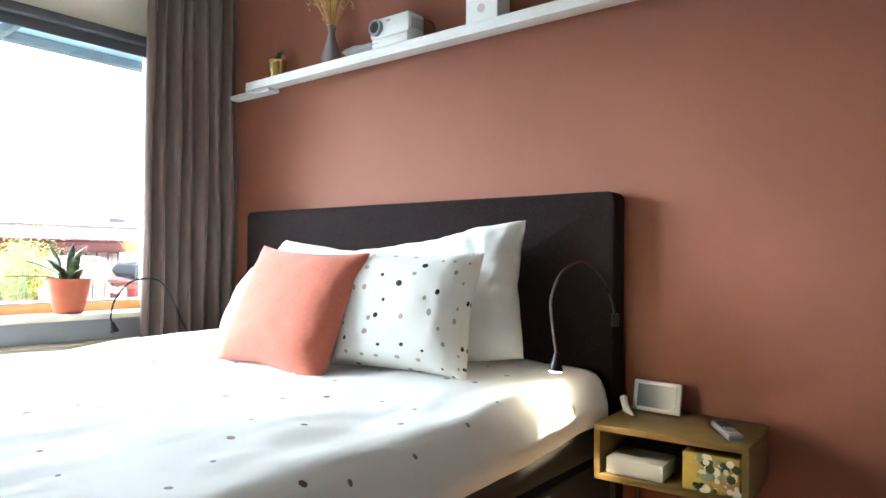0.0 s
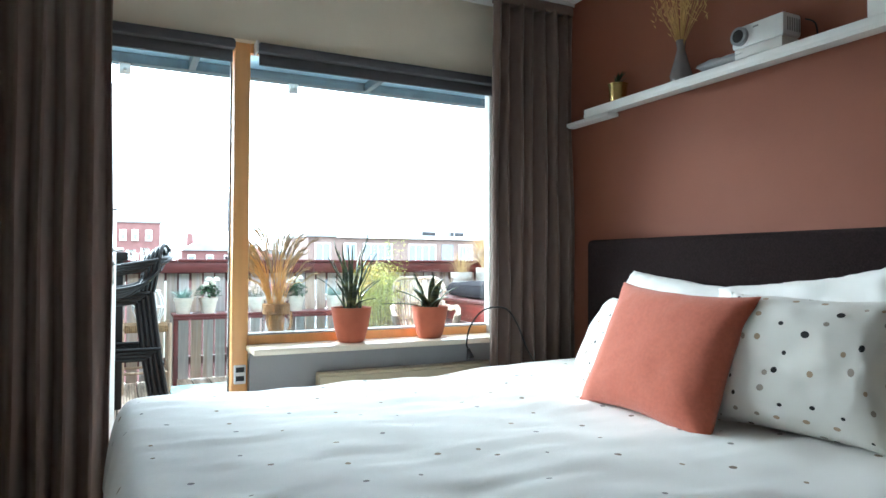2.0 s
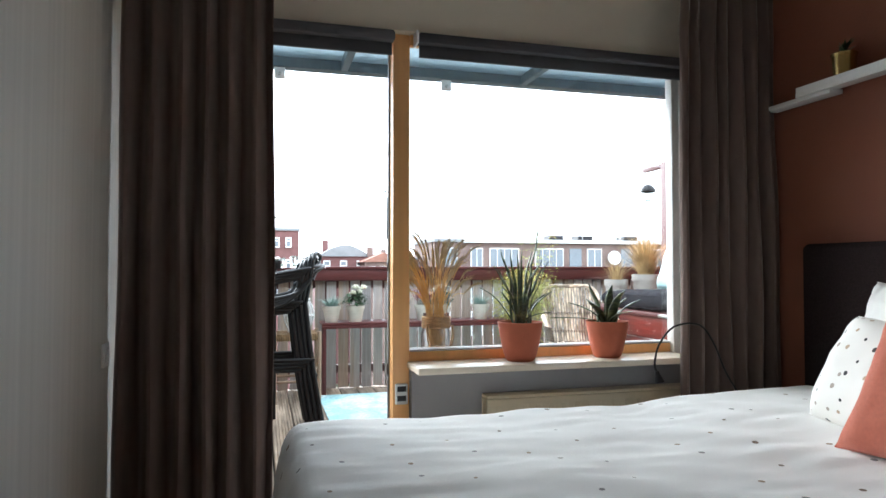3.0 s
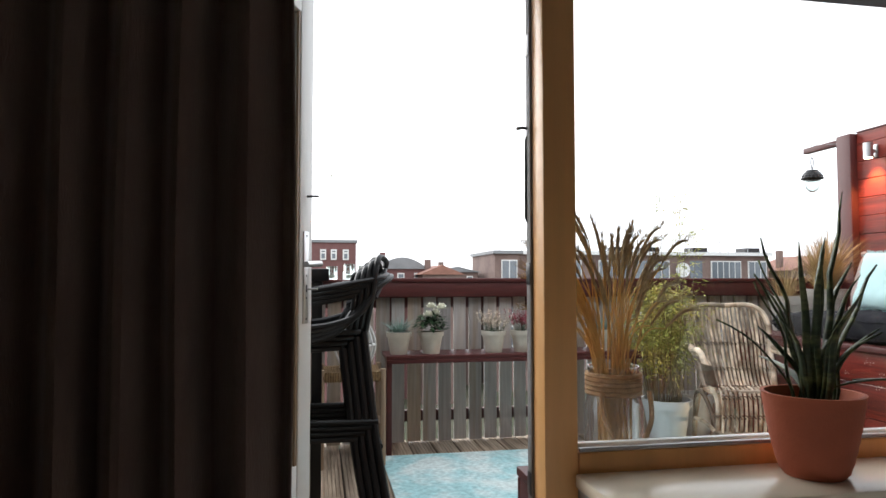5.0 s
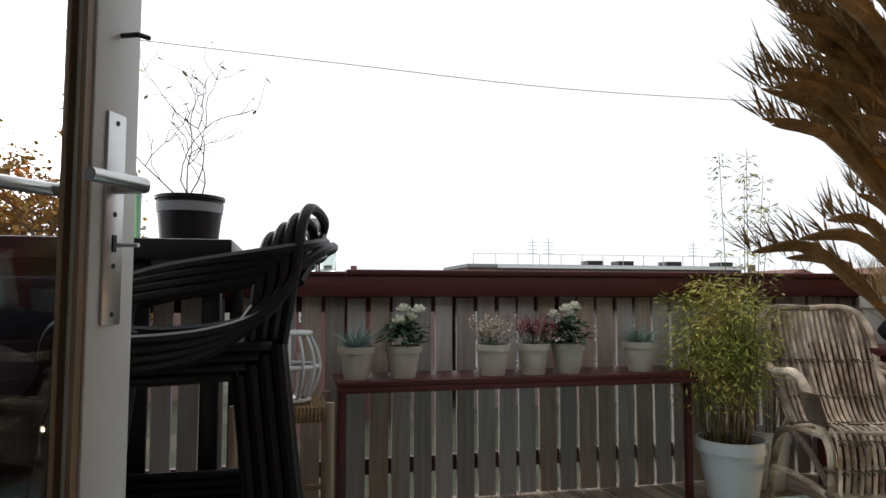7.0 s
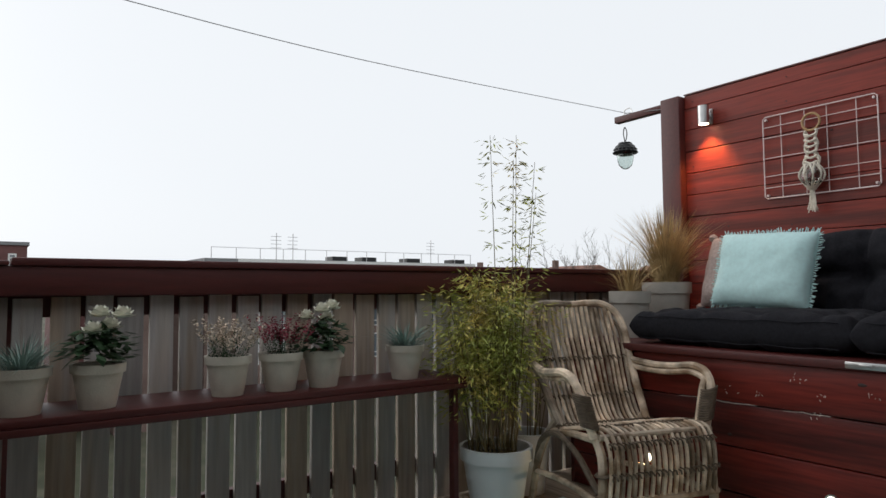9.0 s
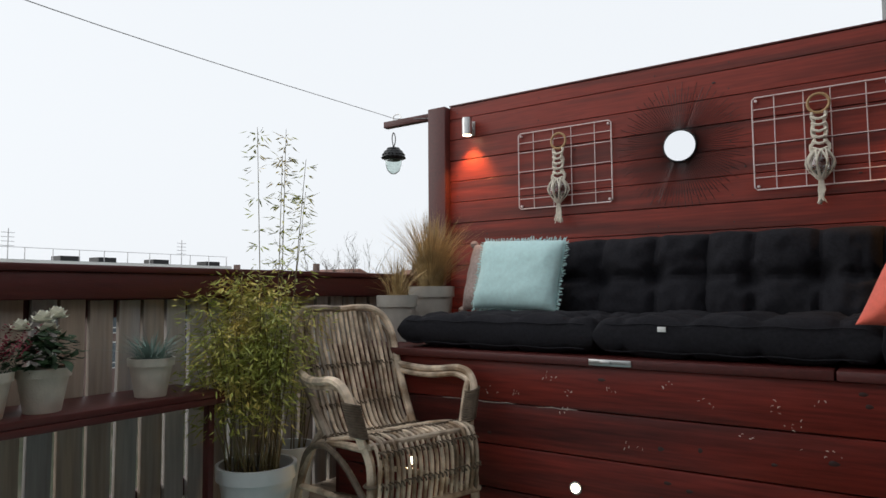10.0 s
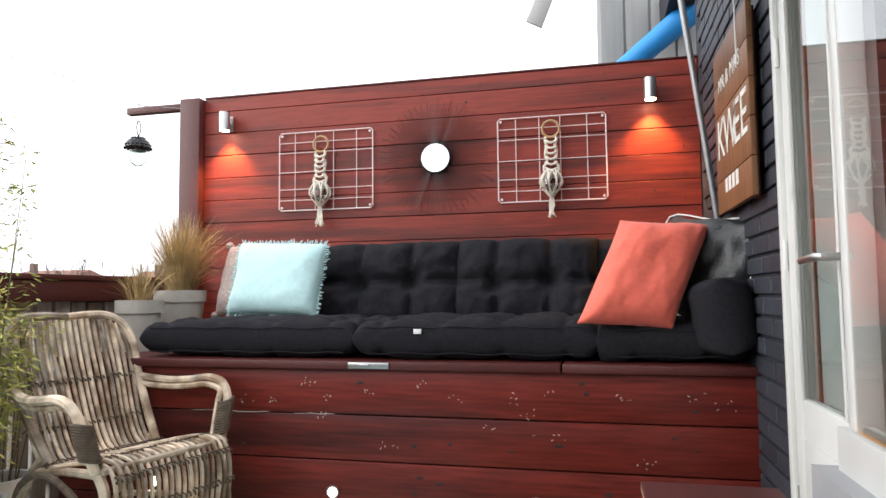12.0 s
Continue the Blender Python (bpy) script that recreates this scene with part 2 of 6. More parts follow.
M_CUSHION = material("black_cotton_cushion", (0.015, 0.0148, 0.0185), 0.95, vary=0.3, scale=80, bump=0.45, bump_scale=380, spec=0.2)
M_LEATHER = material("black_leather", (0.014, 0.016, 0.017), 0.38, vary=0.15, bump=0.5, bump_scale=160)
M_PIPING = material("white_piping", (0.7, 0.7, 0.68), 0.7)
M_MINT = material("mint_fringed_cotton", (0.50, 0.72, 0.72), 0.9, vary=0.08, scale=50, bump=0.5, bump_scale=300, sheen=0.2)
M_KNIT = material("grey_knitted_wool", (0.42, 0.33, 0.30), 0.95, vary=0.25, scale=60, bump=1.0, bump_scale=110)
M_RATTAN = material("weathered_rattan", (0.62, 0.50, 0.375), 0.55, vary=0.5, scale=14, second=(0.25, 0.17, 0.105), second_scale=9, second_at=0.52, bump=0.4, bump_scale=90, piece=0.4)
M_BINDING = material("dark_cane_binding", (0.13, 0.095, 0.065), 0.8, vary=0.4, scale=40)
M_NAVY = material("navy_cotton", (0.03, 0.07, 0.20), 0.85, vary=0.15, scale=50, bump=0.3, bump_scale=400)
M_WIREW = material("pale_pink_wire", (0.76, 0.64, 0.62), 0.4, vary=0.03)
M_COTTON = material("macrame_cotton", (0.78, 0.72, 0.61), 0.95, vary=0.15, scale=90, bump=0.8, bump_scale=300)
M_RING = material("wooden_ring", (0.42, 0.26, 0.12), 0.5, vary=0.15)
M_MIRROR = material("mirror", (0.9, 0.91, 0.92), 0.02, 1.0, vary=0.0)
M_BRICK = material("dark_blue_painted_brick", (0.030, 0.034, 0.044), 0.55, vary=0.25, scale=14, bump=0.5, bump_scale=60, piece=0.18)
M_MORTAR = material("dark_mortar", (0.022, 0.024, 0.03), 0.85, vary=0.25, scale=30, bump=0.5)
M_DOORW = material("white_door_paint", (0.70, 0.70, 0.67), 0.35, vary=0.05, scale=6, second=(0.5, 0.48, 0.43), second_scale=7, second_at=0.74, bump=0.08, bump_scale=80)
M_SIGN = material("brown_sign_board", (0.20, 0.085, 0.032), 0.5, vary=0.3, scale=5, stretch=(8, 1, 8), bump=0.3, bump_scale=50, piece=0.15)
M_SIGNTXT = material("white_lettering", (0.75, 0.73, 0.68), 0.6, vary=0.2, scale=30)
M_ROOFSHEET = material("tinted_roof_sheet", (0.42, 0.52, 0.56), 0.35, vary=0.1, scale=3, transmit=0.75)
M_SLATE = material("slate_soffit", (0.10, 0.13, 0.15), 0.5, vary=0.15, scale=3, stretch=(1, 8, 1))
M_BLUE = material("blue_awning_cloth", (0.02, 0.27, 0.68), 0.5, vary=0.1, bump=0.2, bump_scale=200)
M_SIDING = material("grey_siding", (0.24, 0.24, 0.235), 0.7, vary=0.12, scale=4, stretch=(8, 8, 0.5))
M_ALU = material("grey_aluminium", (0.42, 0.42, 0.43), 0.4, 0.8, vary=0.05)
M_ROPE = material("hemp_rope", (0.36, 0.22, 0.10), 0.9, vary=0.3, scale=60, bump=0.8, bump_scale=200)
M_RUSH = material("woven_rush", (0.24, 0.15, 0.07), 0.9, vary=0.4, scale=50, bump=1.0, bump_scale=150)
M_PALEWOOD = material("pale_wood", (0.34, 0.24, 0.16), 0.65, vary=0.2, scale=8, stretch=(8, 8, 0.8), bump=0.2, bump_scale=60)
M_WHITESLAT = material("white_lantern_paint", (0.62, 0.62, 0.60), 0.6, vary=0.1)
M_FARBRICK = material("far_brown_brick", (0.20, 0.14, 0.12), 0.9, vary=0.12, scale=3, second=(0.15, 0.10, 0.085), second_scale=0.5)
M_FARRED = material("far_red_brick", (0.16, 0.075, 0.07), 0.9, vary=0.12, scale=3)
M_FARWHITE = material("far_white_trim", (0.72, 0.72, 0.70), 0.7, vary=0.05)
M_FARGLASS = material("far_window_glass", (0.12, 0.14, 0.16), 0.1, vary=0.2, spec=0.8)
M_FARROOF = material("far_grey_roof", (0.24, 0.245, 0.25), 0.8, vary=0.15, scale=1)
M_TILE = material("orange_roof_tile", (0.26, 0.125, 0.09), 0.8, vary=0.2, scale=2)
M_GROUND = material("winter_lawn", (0.05, 0.055, 0.028), 0.95, vary=0.3, scale=0.8, second=(0.12, 0.105, 0.075), second_scale=0.15)
M_BARK = material("tree_bark", (0.085, 0.065, 0.05), 0.9, vary=0.3, scale=10, bump=0.6, bump_scale=40)
M_AUTUMN = material("yellow_autumn_leaf", (0.42, 0.22, 0.04), 0.7, vary=0.4, scale=1.5, second=(0.2, 0.16, 0.04), second_scale=1.2)
M_BULB = glow("warm_lamp_glow", (1.0, 0.78, 0.5), 14.0)
M_LEDSPOT = glow("deck_spot_glow", (1.0, 0.88, 0.66), 9.0)

# ---- mesh tools ----


def box(bm, x0, x1, y0, y1, z0, z1, bevel=0.0):
    m = Matrix.Translation(((x0 + x1) / 2, (y0 + y1) / 2, (z0 + z1) / 2)) @ Matrix.Diagonal((x1 - x0, y1 - y0, z1 - z0, 1))
    got = bmesh.ops.create_cube(bm, size=1, matrix=m)
    if bevel:
        edges = list({e for v in got["verts"] for e in v.link_edges})
        bmesh.ops.bevel(bm, geom=edges, offset=bevel, segments=2, affect="EDGES", profile=0.5)
    return bm


def B(x0, x1, y0, y1, z0, z1, bevel=0.0):
    return box(bmesh.new(), x0, x1, y0, y1, z0, z1, bevel)


def spline(points, steps=6, closed=False):
    """A smooth line through the points."""
    p = [Vector(q) for q in points]
    n = len(p)
    out = []
    for i in range(n if closed else n - 1):
        a, b, c, d = (p[(i + k) % n] if closed else p[min(max(i + k, 0), n - 1)] for k in (-1, 0, 1, 2))
        for s in range(steps):
            t = s / steps
            out.append(0.5 * (2 * b + (c - a) * t + (2 * a - 5 * b + 4 * c - d) * t * t + (3 * b - a - 3 * c + d) * t ** 3))
    if not closed:
        out.append(p[-1])
    return out


def tube(bm, points, r, seg=7, closed=False):
    """A round bar along points; r is a number or one radius for each point."""
    p = [Vector(q) for q in points]
    n = len(p)
    rings, up = [], Vector((0.31, 0.2, 0.93))
    for i in range(n):
        d = (p[(i + 1) % n] - p[i - 1]) if closed else (p[min(i + 1, n - 1)] - p[max(i - 1, 0)])
        d.normalize()
        side = d.cross(up)
        if side.length < 0.05:
            side = d.cross(Vector((1, 0, 0)))
        side.normalize()
        up = side.cross(d)
        rr = r[i] if isinstance(r, (list, tuple)) else r
        rings.append([bm.verts.new(p[i] + rr * (math.cos(a) * side + math.sin(a) * up)) for a in (2 * math.pi * k / seg for k in range(seg))])
    for i in range(n if closed else n - 1):
        a, b = rings[i], rings[(i + 1) % n]
        for k in range(seg):
            bm.faces.new((a[k], a[(k + 1) % seg], b[(k + 1) % seg], b[k]))
    if not closed:
        bm.faces.new(rings[0][::-1]), bm.faces.new(rings[-1])
    return bm


def T(points, r, seg=7, smooth=0, closed=False):
    return tube(bmesh.new(), spline(points, smooth, closed) if smooth else points, r, seg, closed)


def lathe(profile, seg=28, center=(0, 0, 0)):
    """A turned shape from (radius, height) pairs, from the lowest outside round to the inside."""
    bm = bmesh.new()
    rings = []
    for r, z in profile:
        rings.append([bm.verts.new((center[0] + max(r, 0.0004) * math.cos(2 * math.pi * k / seg), center[1] + max(r, 0.0004) * math.sin(2 * math.pi * k / seg),
                                    center[2] + z)) for k in range(seg)])
    for a, b in zip(rings, rings[1:]):
        for k in range(seg):
            bm.faces.new((a[k], a[(k + 1) % seg], b[(k + 1) % seg], b[k]))
    bm.faces.new(rings[0][::-1])
    bm.faces.new(rings[-1])
    return bm


def sheet(bm, nu, nv, f, uv_size=None):
    """A grid surface from a function of (u, v) in 0..1."""
    rows = [[bm.verts.new(f(i / nu, j / nv)) for j in range(nv + 1)] for i in range(nu + 1)]
    lay = bm.loops.layers.uv.verify() if uv_size else None
    for i in range(nu):
        for j in range(nv):
            fc = bm.faces.new((rows[i][j], rows[i + 1][j], rows[i + 1][j + 1], rows[i][j + 1]))
            if lay:
                for lp, (a, b) in zip(fc.loops, ((i, j), (i + 1, j), (i + 1, j + 1), (i, j + 1))):
                    lp[lay].uv = (a / nu * uv_size[0], b / nv * uv_size[1])
    return rows


def mesh_of(bm, mat, name, smooth=True):
    me = bpy.data.meshes.new(name)
    bm.normal_update()
    bmesh.ops.recalc_face_normals(bm, faces=bm.faces) if len(bm.faces) < 60000 else None
    bm.to_mesh(me)
    bm.free()
    if smooth:
        for p in me.polygons:
            p.use_smooth = True
        me.set_sharp_from_angle(angle=radians(38))
    for mm in (mat if isinstance(mat, (list, tuple)) else [mat]):
        me.materials.append(mm)
    return me


def part(name, bm, mat, parent, label="", smooth=True):
    ob = new(name, mesh_of(bm, mat, name, smooth))
    ob.parent = parent
    if label:
        ob["label"] = label
    return ob


def structure(name, bm, mat, label, category, smooth=False):
    return tagged(new(name, mesh_of(bm, mat, name, smooth)), label, category, kind="structure")


def thing(name, label, category, m=None, group=""):
    ob = new(name)
    ob.empty_display_size = 0.05
    if m is not None:
        ob.matrix_world = m
    return tagged(ob, label, category, group)


def solid(name, bm, mat, label, category, m=None, group="", smooth=True):
    ob = new(name, mesh_of(bm, mat, name, smooth))
    if m is not None:
        ob.matrix_world = m
    return tagged(ob, label, category, group)


# ---- the bedroom shell ----
XW, XO = -3.56, -3.70          # window wall: inner and outer face
YN, YS, CEIL = 2.36, -0.55, 2.54
floor = structure("floor", B(XO, 1.7, YS - 0.1, YN + 0.1, -0.12, -0.012), M_LAMINATE, "oak laminate floor of the bedroom", "floor")
structure("wall_north", B(XW, 1.7, YN, YN + 0.1, 0, CEIL), M_TERRA, "terracotta painted wall behind the bed", "wall")
structure("wall_south", B(XW, 1.7, YS - 0.1, YS, 0, CEIL), M_PAPER, "pale striped wallpaper wall beside the curtain", "wall")
structure("wall_east", B(1.6, 1.7, YS, YN, 0, CEIL), M_PAPER, "pale wall at the back of the bedroom", "wall")
structure("ceiling", B(XO, 1.7, YS - 0.1, YN + 0.1, CEIL, CEIL + 0.1), M_WHITE, "white plastered bedroom ceiling", "ceiling")
structure("wall_west_lintel", B(XO, XW, YS, YN, 2.135, CEIL), M_CREAM, "cream plastered lintel above the window", "wall")
structure("wall_west_apron", B(XO, XW, 0.612, 1.985, 0, 0.631), M_GREYWALL, "grey painted wall under the window sill", "wall")
structure("wall_west_corner", B(-3.555, -3.535, 1.987, YN, 0, 2.135), M_WHITE, "cream plastered wall behind the curtain", "wall")
structure("wall_west_jamb", B(XO, XW, YS, -0.40, 0, 2.135), M_CREAM, "cream plastered wall beside the terrace door", "wall")

# window: frame, mullion, pane, sill
win = structure("window_1", B(-3.69, -3.605, 0.535, 0.612, 0.0, 2.135, 0.006), M_FRAMEWOOD, "honey varnished wooden window with one large fixed pane", "window", True)
part("window_frame", B(-3.64, -3.60, 0.612, 1.955, 0.645, 0.704, 0.005), M_FRAMEWOOD, win)
part("window_frame", B(-3.64, -3.60, 0.612, 1.955, 2.085, 2.135, 0.005), M_FRAMEWOOD, win)
part("window_frame", B(-3.628, -3.57, 1.945, 1.985, 0.597, 2.135, 0.005), M_DOORW, win)
part("glazing_bead", B(-3.612, -3.602, 0.613, 1.954, 0.7045, 0.714, 0.003), M_ALU, win)
part("outer_stop", B(-3.702, -3.674, 0.528, 0.5345, 0.036, 2.08, 0.002), M_WEATHER, win, "weathered grey outer strip")
for z in (0.62, 1.09, 1.62):
    part("strike_plate", B(-3.70, -3.675, 0.5262, 0.5278, z - 0.025, z + 0.025, 0.0005), M_BLACKMETAL, win)
part("outer_rail", B(-3.66, -3.641, 0.612, 1.955, 0.597, 0.715, 0.004), M_DOORW, win, "white painted outer rail")
pane = part("pane", B(-3.626, -3.620, 0.61, 1.96, 0.69, 2.09), M_PANE, win)
pane.visible_shadow = False
structure("window_sill_1", B(-3.60, -3.38, 0.60, 1.95, 0.632, 0.662, 0.006), M_SILL, "cream painted window sill with two plant pots", "window sill", True)
# the door frame and the open terrace door
dfr = structure("door_frame_1", B(-3.69, -3.60, -0.40, -0.345, 0, 2.135, 0.004), M_FRAMEWOOD, "honey varnished frame of the terrace door", "door frame", True)
part("head", B(-3.69, -3.60, -0.345, 0.535, 2.085, 2.135, 0.004), M_FRAMEWOOD, dfr)
part("threshold", B(-3.72, -3.58, -0.345, 0.535, -0.01, 0.035, 0.006), M_ALU, dfr)
hook = part("window_hook", T([(-3.695, 0.533, 1.42), (-3.70, 0.527, 1.40), (-3.70, 0.526, 1.22), (-3.695, 0.531, 1.205)], 0.003, 6), M_BLACKMETAL, dfr, "black iron catch")
part("window_hook", T([(-3.695, 0.54, 1.425), (-3.70, 0.520, 1.43), (-3.70, 0.505, 1.427)], 0.004, 6), M_BLACKMETAL, dfr)

DOOR_W, DOOR_T = 0.94, 0.045
hinge, tip = Vector((-3.70, -0.335, 0)), Vector((-4.565, 0.03, 0))
d_ang = math.degrees(math.atan2(tip.y - hinge.y, tip.x - hinge.x))
door = tagged(new("door_1"), "open white wooden terrace door with a large pane", "door", kind="structure")
door.matrix_world = pose(hinge.x, hinge.y, 0, 0, 0, d_ang)   # local x runs from hinge to lock, the room side is local -y


def door_leaf(ob, w, z0, z1, rail, stile, glass_mat):
    part("stile", B(0, stile, 0, DOOR_T, z0, z1, 0.004), M_DOORW, ob)
    part("stile", B(w - stile, w, 0, DOOR_T, z0, z1, 0.004), M_DOORW, ob)
    part("rail", B(stile, w - stile, 0, DOOR_T, z1 - 0.1, z1, 0.004), M_DOORW, ob)
    part("rail", B(stile, w - stile, 0.002, DOOR_T - 0.002, z0, z0 + rail, 0.004), M_DOORW, ob)
    g = part("pane", B(stile - 0.005, w - stile + 0.005, DOOR_T / 2 - 0.003, DOOR_T / 2 + 0.003, z0 + rail - 0.005, z1 - 0.095), glass_mat, ob)
    g.visible_shadow = False
    for a, b in ((0.004, 0.012), (DOOR_T - 0.012, DOOR_T - 0.004)):
        part("glazing_bead", B(w - stile - 0.014, w - stile, a, b, z0 + rail, z1 - 0.1), M_BEAD, ob)


door_leaf(door, DOOR_W, 0.05, 2.08, 0.42, 0.10, M_DOORGLASS)


def lever_set(ob, w, z, sides):
    """A long steel plate with a lever and a key on each given side of the leaf."""
    for s in sides:
        y = -0.005 if s < 0 else DOOR_T
        plate = part("handle_plate", B(w - 0.075, w - 0.035, y, y + 0.006, z - 0.16, z + 0.15, 0.002), M_STEEL, ob)
        yy = y + (0.003 if s < 0 else 0.003)
        part("lever", T([(w - 0.055, yy, z + 0.04), (w - 0.055, yy + s * 0.05, z + 0.04), (w - 0.07, yy + s * 0.058, z + 0.04), (w - 0.18, yy + s * 0.058, z + 0.036)],
                        [0.010, 0.010, 0.0105, 0.0095], 10), M_STEEL, ob, "brushed steel lever")
        part("keyhole", B(w - 0.059, w - 0.051, y - 0.0015 if s < 0 else y + 0.005, y + 0.001 if s < 0 else y + 0.0075, z - 0.055, z - 0.03), M_DARK, ob)
        for dz in (-0.145, -0.075, 0.0, 0.135):
            part("screw", T([(w - 0.055, y + (-0.001 if s < 0 else 0.005), z + dz), (w - 0.055, y + (0.001 if s < 0 else 0.007), z + dz)], 0.004, 6), M_DARK, ob)


lever_set(door, DOOR_W, 1.09, (-1, 1))
part("key", T([(DOOR_W - 0.055, 0, 1.045), (DOOR_W - 0.055, -0.045, 1.045)], 0.003, 6), M_STEEL, door)
part("door_hook", T([(DOOR_W - 0.05, -0.002, 1.36), (DOOR_W - 0.05, -0.03, 1.36), (DOOR_W - 0.03, -0.034, 1.362)], 0.004, 6), M_BLACKMETAL, door)

# roller blinds in both bays
for y0, y1 in ((-0.38, 0.53), (0.635, 2.04)):
    bl = thing("roller_blind", "rolled-up slate grey roller blind under the lintel", "blind", group="blinds of the window wall")
    part("cassette", B(-3.585, -3.52, y0, y1, 2.075, 2.125, 0.014), M_BLIND, bl)
    part("cloth", B(-3.572, -3.556, y0 + 0.01, y1 - 0.01, 2.03, 2.08, 0.004), M_BLIND, bl)
    part("bracket", B(-3.59, -3.515, y0 - 0.012, y0 - 0.001, 2.07, 2.13, 0.004), M_PLASTICW, bl)
    part("bottom_bar", T([(-3.564, y0 + 0.01, 2.028), (-3.564, y1 - 0.01, 2.028)], 0.008), M_BLIND, bl)

# overhang above the window, outside
over = structure("overhang", B(-4.55, -4.47, -3.0, 2.75, 2.205, 2.34, 0.006), M_SLATE, "slate grey gutter beam and tinted roof sheet above the terrace door", "roof overhang")
part("roof_sheet", B(-4.47, XO, -3.0, 2.75, 2.262, 2.268), M_ROOFSHEET, over, "tinted translucent sheet")
part("wall_plate", B(-3.78, XO, -3.0, 2.75, 2.20, 2.2615, 0.004), M_SLATE, over)
for k in range(6):
    part("rafter", B(-4.47, -3.781, -2.9 + k * 1.1, -2.86 + k * 1.1, 2.205, 2.261, 0.003), M_SLATE, over)
for y in (0.06, 1.03):
    clip = thing("awning_clip", "small white bracket under the overhang", "bracket")
    part("plate", B(-4.50, -4.48, y - 0.03, y + 0.03, 2.14, 2.2045, 0.004), M_PLASTICW, clip)
    part("bolt", T([(-4.48, y, 2.165), (-4.465, y, 2.165)], 0.009, 8), M_STEEL, clip)

# house front outside
structure("facade_upper", B(XO, XW, -6.0, 6.0, CEIL, 2.75), M_MORTAR, "dark painted wall above the terrace", "wall")
structure("facade_south", B(XO, XW, -6.0, YS, -0.2, CEIL), M_MORTAR, "dark painted house wall beside the door", "wall")
brickwall = structure("facade_north", B(-3.60, -3.45, 2.50, 3.90, -0.2, CEIL), M_MORTAR, "dark blue painted brick wall beside the bench", "wall")

# deck, fence, screen
YE, YW = 3.86, -3.0
deck = structure("deck", B(-6.56, XO, YW, YE, -0.15, -0.004), M_SOIL, "substructure of the terrace deck", "floor")
structure("rug", B(-6.16, -4.55, 0.42, 2.62, 0.033, 0.041, 0.003), M_RUG, "mottled turquoise outdoor rug on the deck", "rug")

fence = structure("fence_west", B(-6.55, -6.515, YW, YE, 0.895, 0.97), M_REDRAIL, "slatted terrace fence of grey boards under a maroon rail", "fence", False)
part("rail", B(-6.55, -6.515, YW, YE, 0.16, 0.23), M_REDRAIL, fence)
part("rail_board", B(-6.512, -6.44, YW, YE, 0.965, 1.062, 0.006), M_REDRAIL, fence, "maroon painted top board")
part("cap", B(-6.60, -6.43, YW, 0.50, 1.062, 1.078, 0.005), M_REDRAIL, fence)
part("cap", B(-6.60, -6.43, 0.505, YE, 1.062, 1.088, 0.005), M_REDRAIL, fence)
for y in (-2.9, -0.9, 0.44):
    part("post", B(-6.64, -6.556, y, y + 0.08, -0.15, 1.06, 0.005), M_REDRAIL, fence)
shelf = thing("plant_shelf", "maroon painted plank shelf on the slatted fence", "shelf")
part("board", B(-6.475, -6.17, 0.45, 2.085, 0.598, 0.622, 0.004), M_REDRAIL, shelf)
part("edge_board", B(-6.185, -6.165, 0.45, 2.085, 0.575, 0.5975, 0.003), M_REDRAIL, shelf)
part("side_board", B(-6.29, -6.187, 0.455, 0.485, 0.03, 0.5975, 0.003), M_REDRAIL, shelf)
part("side_board", B(-6.25, -6.215, 2.05, 2.075, 0.03, 0.5975, 0.003), M_REDRAIL, shelf)

screen_wall = structure("screen_north", B(-6.44, -3.60, 3.895, 3.92, 0.0, 2.08), M_MORTAR, "tall red-stained timber screen behind the bench", "fence")
part("corner_post", B(-6.465, -6.335, 3.815, 3.93, 0.0, 2.135, 0.006), M_REDRAIL, screen_wall, "red-brown corner post")
part("top_cap", B(-6.335, -3.60, 3.866, 3.93, 2.139, 2.149, 0.003), M_REDRAIL, screen_wall)
beam = thing("lantern_beam", "maroon painted beam end that carries the lantern", "beam")
part("bar", B(-6.87, -6.466, 3.87, 3.915, 2.085, 2.128, 0.004), M_REDRAIL, beam)
part("eye_bolt", T(spline([(-6.80, 3.89, 2.128), (-6.80, 3.89, 2.16), (-6.76, 3.89, 2.17), (-6.74, 3.89, 2.15), (-6.74, 3.89, 2.128)], 4), 0.004, 6), M_STEEL, beam)

# storage bench
BX0, BX1, BY, BT = -6.33, -3.605, 2.85, 0.735
bench = thing("storage_bench", "long red-stained timber storage bench against the screen", "bench")
part("back_panel", B(BX0 + 0.02, BX1 - 0.01, BY + 0.03, BY + 0.05, 0.03, 0.70), M_SOIL, bench)
part("end_panel", B(BX0, BX0 + 0.02, BY + 0.002, 3.85, 0.03, 0.70), M_REDRAIL, bench)
for a, b in ((BX0 - 0.01, -4.245), (-4.24, BX1)):
    part("lid", B(a, b, BY - 0.025, 3.85, 0.702, BT, 0.006), M_REDRAIL, bench)
for i, (z0, z1) in enumerate(((0.035, 0.185), (0.19, 0.36), (0.365, 0.53), (0.535, 0.70))):
    part("board", B(BX0 + 0.02, BX1, BY, BY + 0.028, z0, z1, 0.004), M_BENCH, bench)
rng = random.Random(15)
